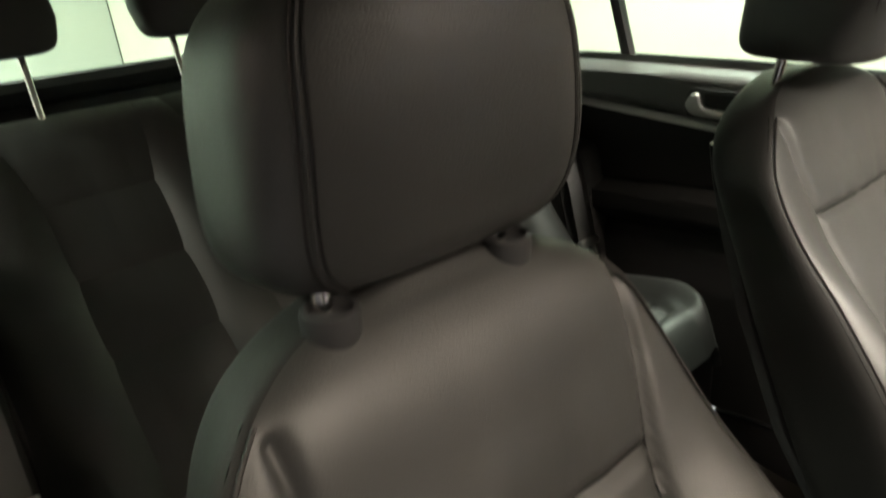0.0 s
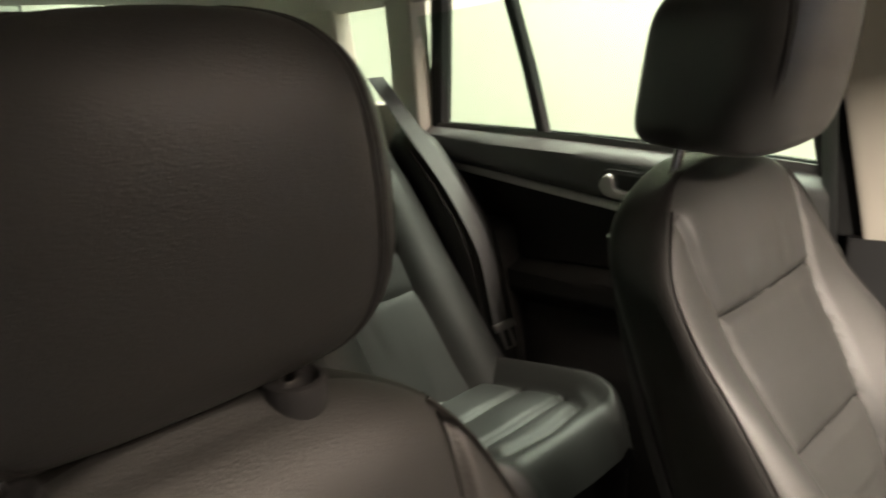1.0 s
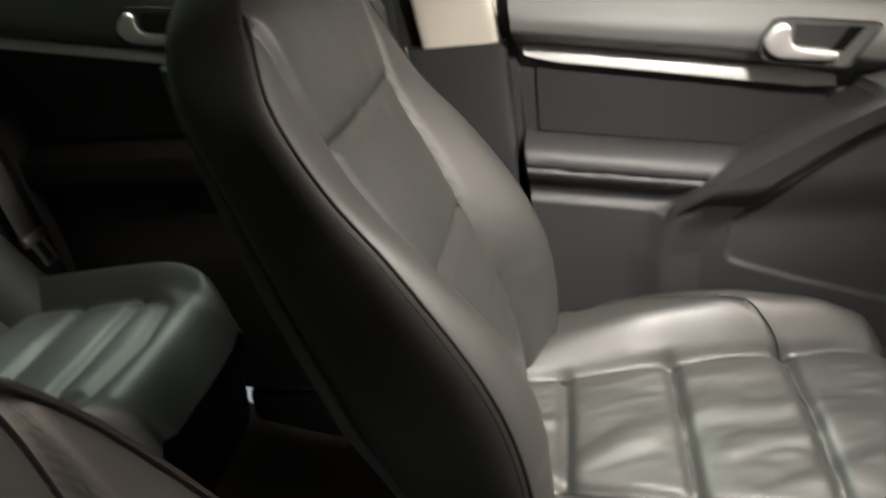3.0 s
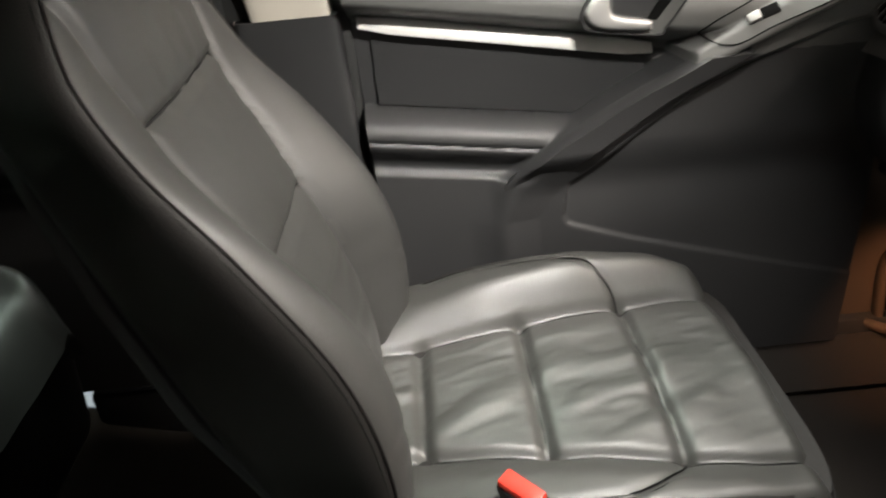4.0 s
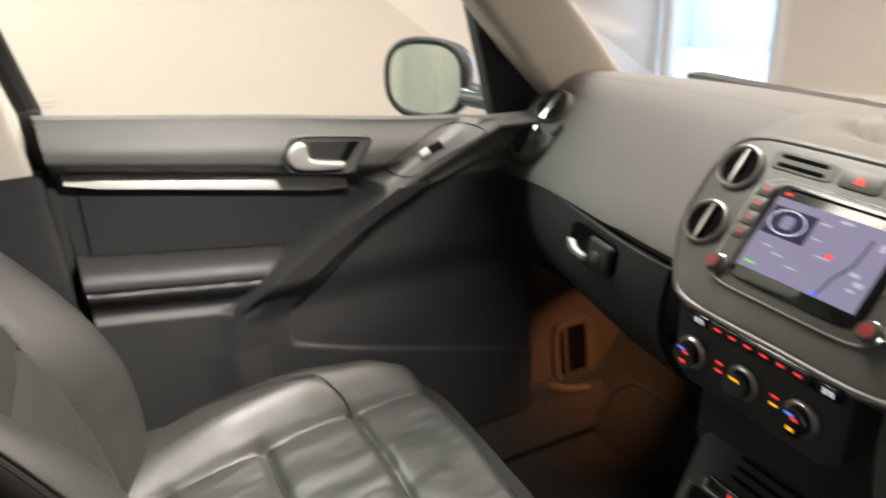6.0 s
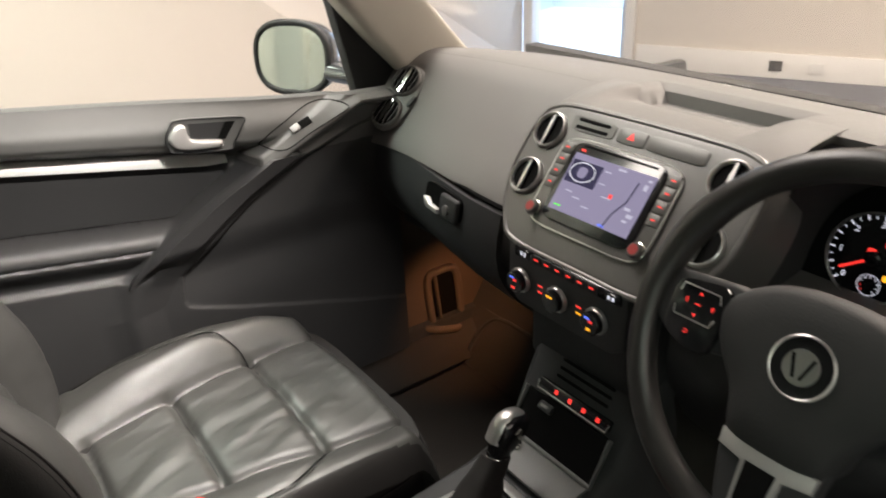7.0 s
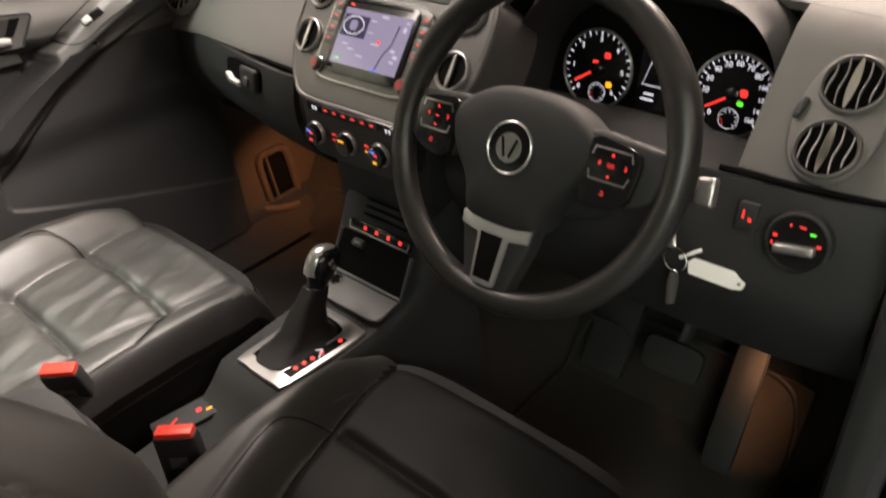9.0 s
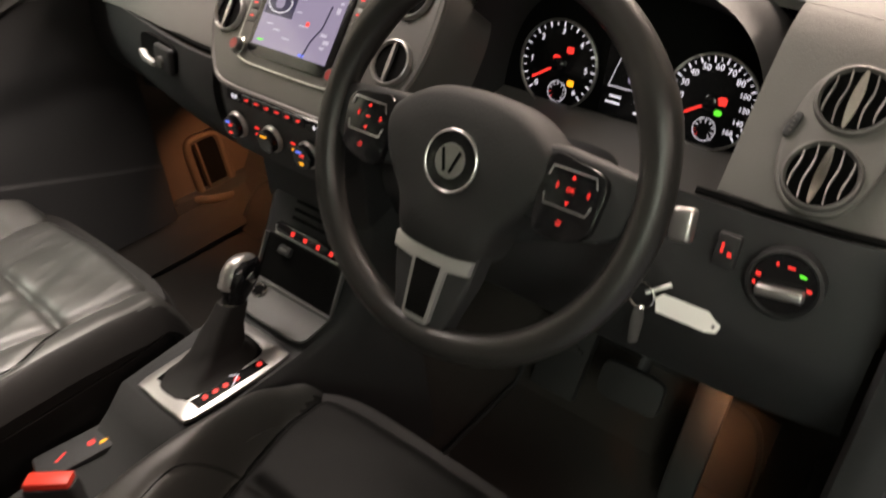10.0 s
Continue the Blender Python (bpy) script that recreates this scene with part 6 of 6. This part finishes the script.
part("pedal_plate", plate(oval(0.025, 0.112, 32, 9), Matrix.Translation((0.552, 0.665, 0.515)) @ pose(0, 0, 0, 61, 0, 2) @ at(0, 0, 0), 0.014, 0.004), RUBBER, accelerator)
part("pedal_rod", tube([(0.558, 0.73, 0.61), (0.565, 0.82, 0.68)], 0.010, 8), DARK, accelerator)
brakep = thing("brake_pedal", (0.44, 0.66, 0.50), "wide black rubber brake pedal on a curved arm", "pedal")
part("pedal_pad", plate(oval(0.050, 0.030, 32, 5), Matrix.Translation((0.450, 0.635, 0.590)) @ pose(0, 0, 0, 62, 0, 0), 0.014, 0.004), RUBBER, brakep)
part("pedal_arm", tube(spline([(0.450, 0.650, 0.585), (0.452, 0.70, 0.65), (0.454, 0.735, 0.74), (0.454, 0.76, 0.82)], 5), 0.012, 8, flat=0.5), DARK, brakep)
footrest = thing("foot_rest", (0.30, 0.75, 0.45), "dark carpeted foot rest beside the pedals", "foot rest")
part("rest_plate", box((0.09, 0.025, 0.20), at(0.285, 0.745, 0.51, -35), 0.008), RUBBER, footrest)
for k in range(5):
    part("rest_rib", box((0.075, 0.006, 0.008), at(0.285, 0.7305 - 0.026 * (k - 2) * 0.57, 0.501 - 0.026 * (k - 2) * -0.82, -35), 0.002), RUBBER, footrest)

# ---- rear bench ----
bench = thing("rear_bench", (0.0, -0.95, 0.55), "black leather rear bench seat with ribbed cushions", "car seat")


def rear_cushion(cx, hw):
    def top(u, v):
        x, y = (2 * u - 1) * hw, -1.12 + 0.490 * v
        a = abs(x)
        z = 0.838 + 0.026 * ramp(a, hw * 0.62, hw * 0.86) * (1 - 0.5 * ramp(y, -0.77, -0.65))
        z += 0.022 * ramp(y, -1.0, -0.72)
        z -= groove((a, y), [[(hw * 0.60, -1.12), (hw * 0.62, -0.76), (hw * 0.50, -0.715), (0.0, -0.705)]], 0.010, 0.008)
        z -= groove((x, y), [[(-hw * 0.6, q), (hw * 0.6, q)] for q in (-0.965, -0.862, -0.764)], 0.008, 0.009) * (a < hw * 0.62)
        z -= 0.045 * max(0.0, (a - hw + 0.035) / 0.035) ** 2.2 + 0.075 * max(0.0, (y + 0.685) / 0.055) ** 2
        z += 0.002 * noise.noise(Vector((x * 14, y * 14, cx)))
        return cx + x * (1 - 0.34 * ramp(y, -0.76, -0.625) ** 2), y, z
    part("cushion", sheet(top, 80, 90, 0.08), LEATHER, bench, "ribbed black leather cushion", smooth=80)
    part("cushion_front", box((hw * 1.5, 0.10, 0.20), at(cx, -0.700, 0.705, -6), 0.03, 3), LEATHER_SIDE, bench)
    part("front_piping", tube([(cx - hw * 0.72 + hw * 1.44 * i / 20, -0.637 - 0.03 * (i / 10 - 1) ** 6, 0.790) for i in range(21)], 0.0025, 6), THREAD, bench)


rear_cushion(-0.337, 0.200)
rear_cushion(0.337, 0.200)
rear_cushion(0.0, 0.125)


def rear_back(cx, hw):
    def face(u, v):
        x, s = (2 * u - 1) * hw, v
        a = abs(x)
        z = 0.78 + 0.51 * s
        y = -1.02 - 0.33 * s + 0.030 * ramp(a, hw * 0.60, hw * 0.85) * (1 - 0.6 * ramp(s, 0.75, 1.0))
        d = groove((a, z), [[(hw * 0.64, 0.84), (hw * 0.66, 1.22), (hw * 0.75, 1.30)]], 0.006, 0.009)
        d += groove((x, z), [[(-hw * 0.63, q), (hw * 0.63, q)] for q in (0.975, 1.085, 1.195)], 0.007, 0.010) * (a < hw * 0.66)
        d += 0.05 * max(0.0, (a - hw + 0.03) / 0.03) ** 2.2 + 0.06 * max(0.0, (s - 0.93) / 0.07) ** 2
        d += 0.004 * max(0, noise.noise(Vector((x * 26, z * 5, 2.0 + cx)))) + 0.002 * noise.noise(Vector((x * 12, z * 12, cx)))
        return cx + x, y - d, z
    part("backrest", sheet(face, 80, 90, 0.07), LEATHER, bench, "ribbed black leather backrest", smooth=80)


rear_back(-0.330, 0.178)
rear_back(0.330, 0.178)
rear_back(0.0, 0.150)
for cx, w in ((-0.345, 0.122), (0.035, 0.118), (0.405, 0.122)):
    hr = thing("rear_headrest", (cx, -1.40, 1.38), "black leather rear headrest on chrome posts", "headrest", "rear headrests")
    rings = []
    for i in range(21):
        a = math.pi * (i / 20 - 0.5)
        k = math.copysign(abs(math.sin(a)) ** 0.36, math.sin(a))
        g = max(0.05, abs(math.cos(a))) ** 0.26
        rings.append([(cx + x * (1 - 0.10 * (k < 0) * abs(k)), -1.40 + y - 0.010 * k, 1.512 + 0.056 * k - 0.010 * (x / w) ** 2 * (k > 0)) for x, y in oval(w * g, 0.045 * g, 44, 4)])
    part("headrest_pad", loft(rings), LEATHER, hr, smooth=80)
    for side in (-1, 1):
        part("headrest_post", tube([(cx + side * 0.055, -1.37, 1.27), (cx + side * 0.055, -1.405, 1.47)], 0.006, 12), CHROME, hr, "chrome headrest post")
# side bolster, belt and wheel arch beside the bench
BOLSTER = [(0.56, -1.060), (0.72, -1.070), (0.87, -1.085), (1.05, -1.115), (1.15, -1.175), (1.27, -1.275), (1.31, -1.315)]
for side in (-1, 1):
    rows = []
    for i in range(33):
        q = i / 32
        z = 0.56 + 0.75 * q
        end = 1 - 0.75 * max(0.0, (q - 0.93) / 0.07) ** 2
        rows.append([(side * (0.600 + 0.015 * q) + x * end, smooth_at(BOLSTER, z) + y * end, z + 0.5 * y) for x, y in oval(0.064 - 0.012 * q, 0.048, 28, 2.5)])
    part("side_bolster", loft(rows), LEATHER, bench, "padded black leather side bolster", smooth=80)
    part("bolster_piping", tube([(side * 0.560, smooth_at(BOLSTER, 0.70 + 0.024 * i) + 0.036, 0.72 + 0.024 * i) for i in range(24)], 0.0022, 6), LEATHER_SIDE, bench)
for side in (-1, 1):
    belt_thing = thing("rear_seat_belt", (side * 0.58, -1.1, 0.80), "grey seat belt with metal tongue beside the rear bench", "seat belt", "rear seat belts")
    line = spline([(side * 0.612, -1.372, 1.43)] + [(side * (0.590 + 0.012 * (1.3 - z)), smooth_at(BOLSTER, z - 0.026) + 0.050, z) for z in (1.30, 1.18, 1.06, 0.96, 0.88, 0.80, 0.74)], 6)
    k = len(line) - 1

    def web(u, v):
        p = line[round(v * k)]
        return p.x + side * 0.046 * (u - 0.5), p.y + 0.003 * math.sin(9 * v) * (u - 0.5), p.z
    part("belt_webbing", sheet(web, 4, k, 0.0016), WEBBING, belt_thing)
    tm = Matrix.Translation((side * 0.595, smooth_at(BOLSTER, 0.862) + 0.060, 0.890)) @ pose(0, 0, 0, 20, 0, 0)
    part("belt_tongue", box((0.060, 0.014, 0.018), tm, 0.004), SATIN, belt_thing)
    part("tongue_plate", tube([tm @ Vector((x, -0.002, z)) for x, z in ((-0.013, -0.006), (-0.012, -0.048), (0.012, -0.048), (0.013, -0.006))], 0.0042, 6), SATIN, belt_thing, "steel tongue")
    rb = thing("rear_belt_buckle", (side * 0.16, -1.03, 0.90), "dark rear belt buckle between the cushions", "seat belt buckle")
    part("buckle_body", box((0.045, 0.028, 0.075), at(side * 0.165, -1.01, 0.865, 20), 0.006), DARK, rb)
    part("buckle_button", box((0.036, 0.020, 0.010), at(side * 0.165, -1.023, 0.902, 20), 0.003), RED, rb)
shell("wheel_arch", box((0.10, 0.60, 0.60), at(-0.69, -1.36, 0.80), 0.04, 3), DARK, "dark trim over the rear wheel arch")
shell("wheel_arch", box((0.10, 0.60, 0.60), at(0.69, -1.36, 0.80), 0.04, 3), DARK, "dark trim over the rear wheel arch")
# load space
shell("load_side", box((0.06, 0.72, 0.90), at(-0.70, -1.75, 0.92), 0.02), BEIGE, "pale side trim of the load space")
shell("load_side", box((0.06, 0.72, 0.90), at(0.70, -1.75, 0.92), 0.02), BEIGE, "pale side trim of the load space")
shell("load_cover", box((1.32, 0.62, 0.02), at(0, -1.76, 1.315, 2), 0.006), DARK, "dark roller cover over the load space")
shell("bench_back", box((1.20, 0.03, 0.50), at(0, -1.42, 1.00, -30), 0.006), DARK, "dark back of the rear bench")
pillar("pillar_trim", [((-0.680, -1.62, 1.35), 0.09, 0.03), ((-0.665, -1.62, 1.50), 0.085, 0.03), ((-0.64, -1.60, 1.72), 0.09, 0.03)], BEIGE, "pale grey rear corner trim")
pillar("pillar_trim", [((-0.640, -1.95, 1.30), 0.12, 0.05), ((-0.63, -1.92, 1.50), 0.12, 0.05), ((-0.60, -1.88, 1.72), 0.12, 0.05)], BEIGE, "pale grey rear corner trim")
pillar("pillar_trim", [((0.640, -1.95, 1.30), 0.12, 0.05), ((0.63, -1.92, 1.50), 0.12, 0.05), ((0.60, -1.88, 1.72), 0.12, 0.05)], BEIGE, "pale grey rear corner trim")
shell("tailgate", box((1.30, 0.08, 0.80), at(0, -2.08, 0.95), 0.02), DARK, "dark lining of the tailgate")
ring = [(x * 0.56, -2.06, 1.565 + z * 0.185) for x, z in oval(1, 1, 64, 6)]
shell("tailgate_frame", tube([Vector(p) for p in ring], 0.035, 8, closed=True), RUBBER, "black surround of the tailgate window")
glass = shell("window_rear", box((1.10, 0.005, 0.36), at(0, -2.06, 1.565)), TINTED, "tinted tailgate window", "window")
glass.visible_shadow = False
glass = shell("window_quarter", box((0.005, 0.42, 0.36), at(-0.71, -1.58, 1.52)), TINTED, "tinted rear quarter window", "window")
glass.visible_shadow = False
# unseen roof console, added to house the fill lamps
overhead = thing("added_roof_console", (-0.05, 0.22, 1.62), "unseen pale roof console added for the fill lamps", "roof lamp")
part("console_shell", loft([[(x * g - 0.02, 0.20 + y * g, z) for x, y in oval(0.13, 0.085, 40, 4)] for z, g in ((1.600, 0.86), (1.606, 0.97), (1.625, 1.0), (1.66, 1.02))]), BEIGE, overhead)
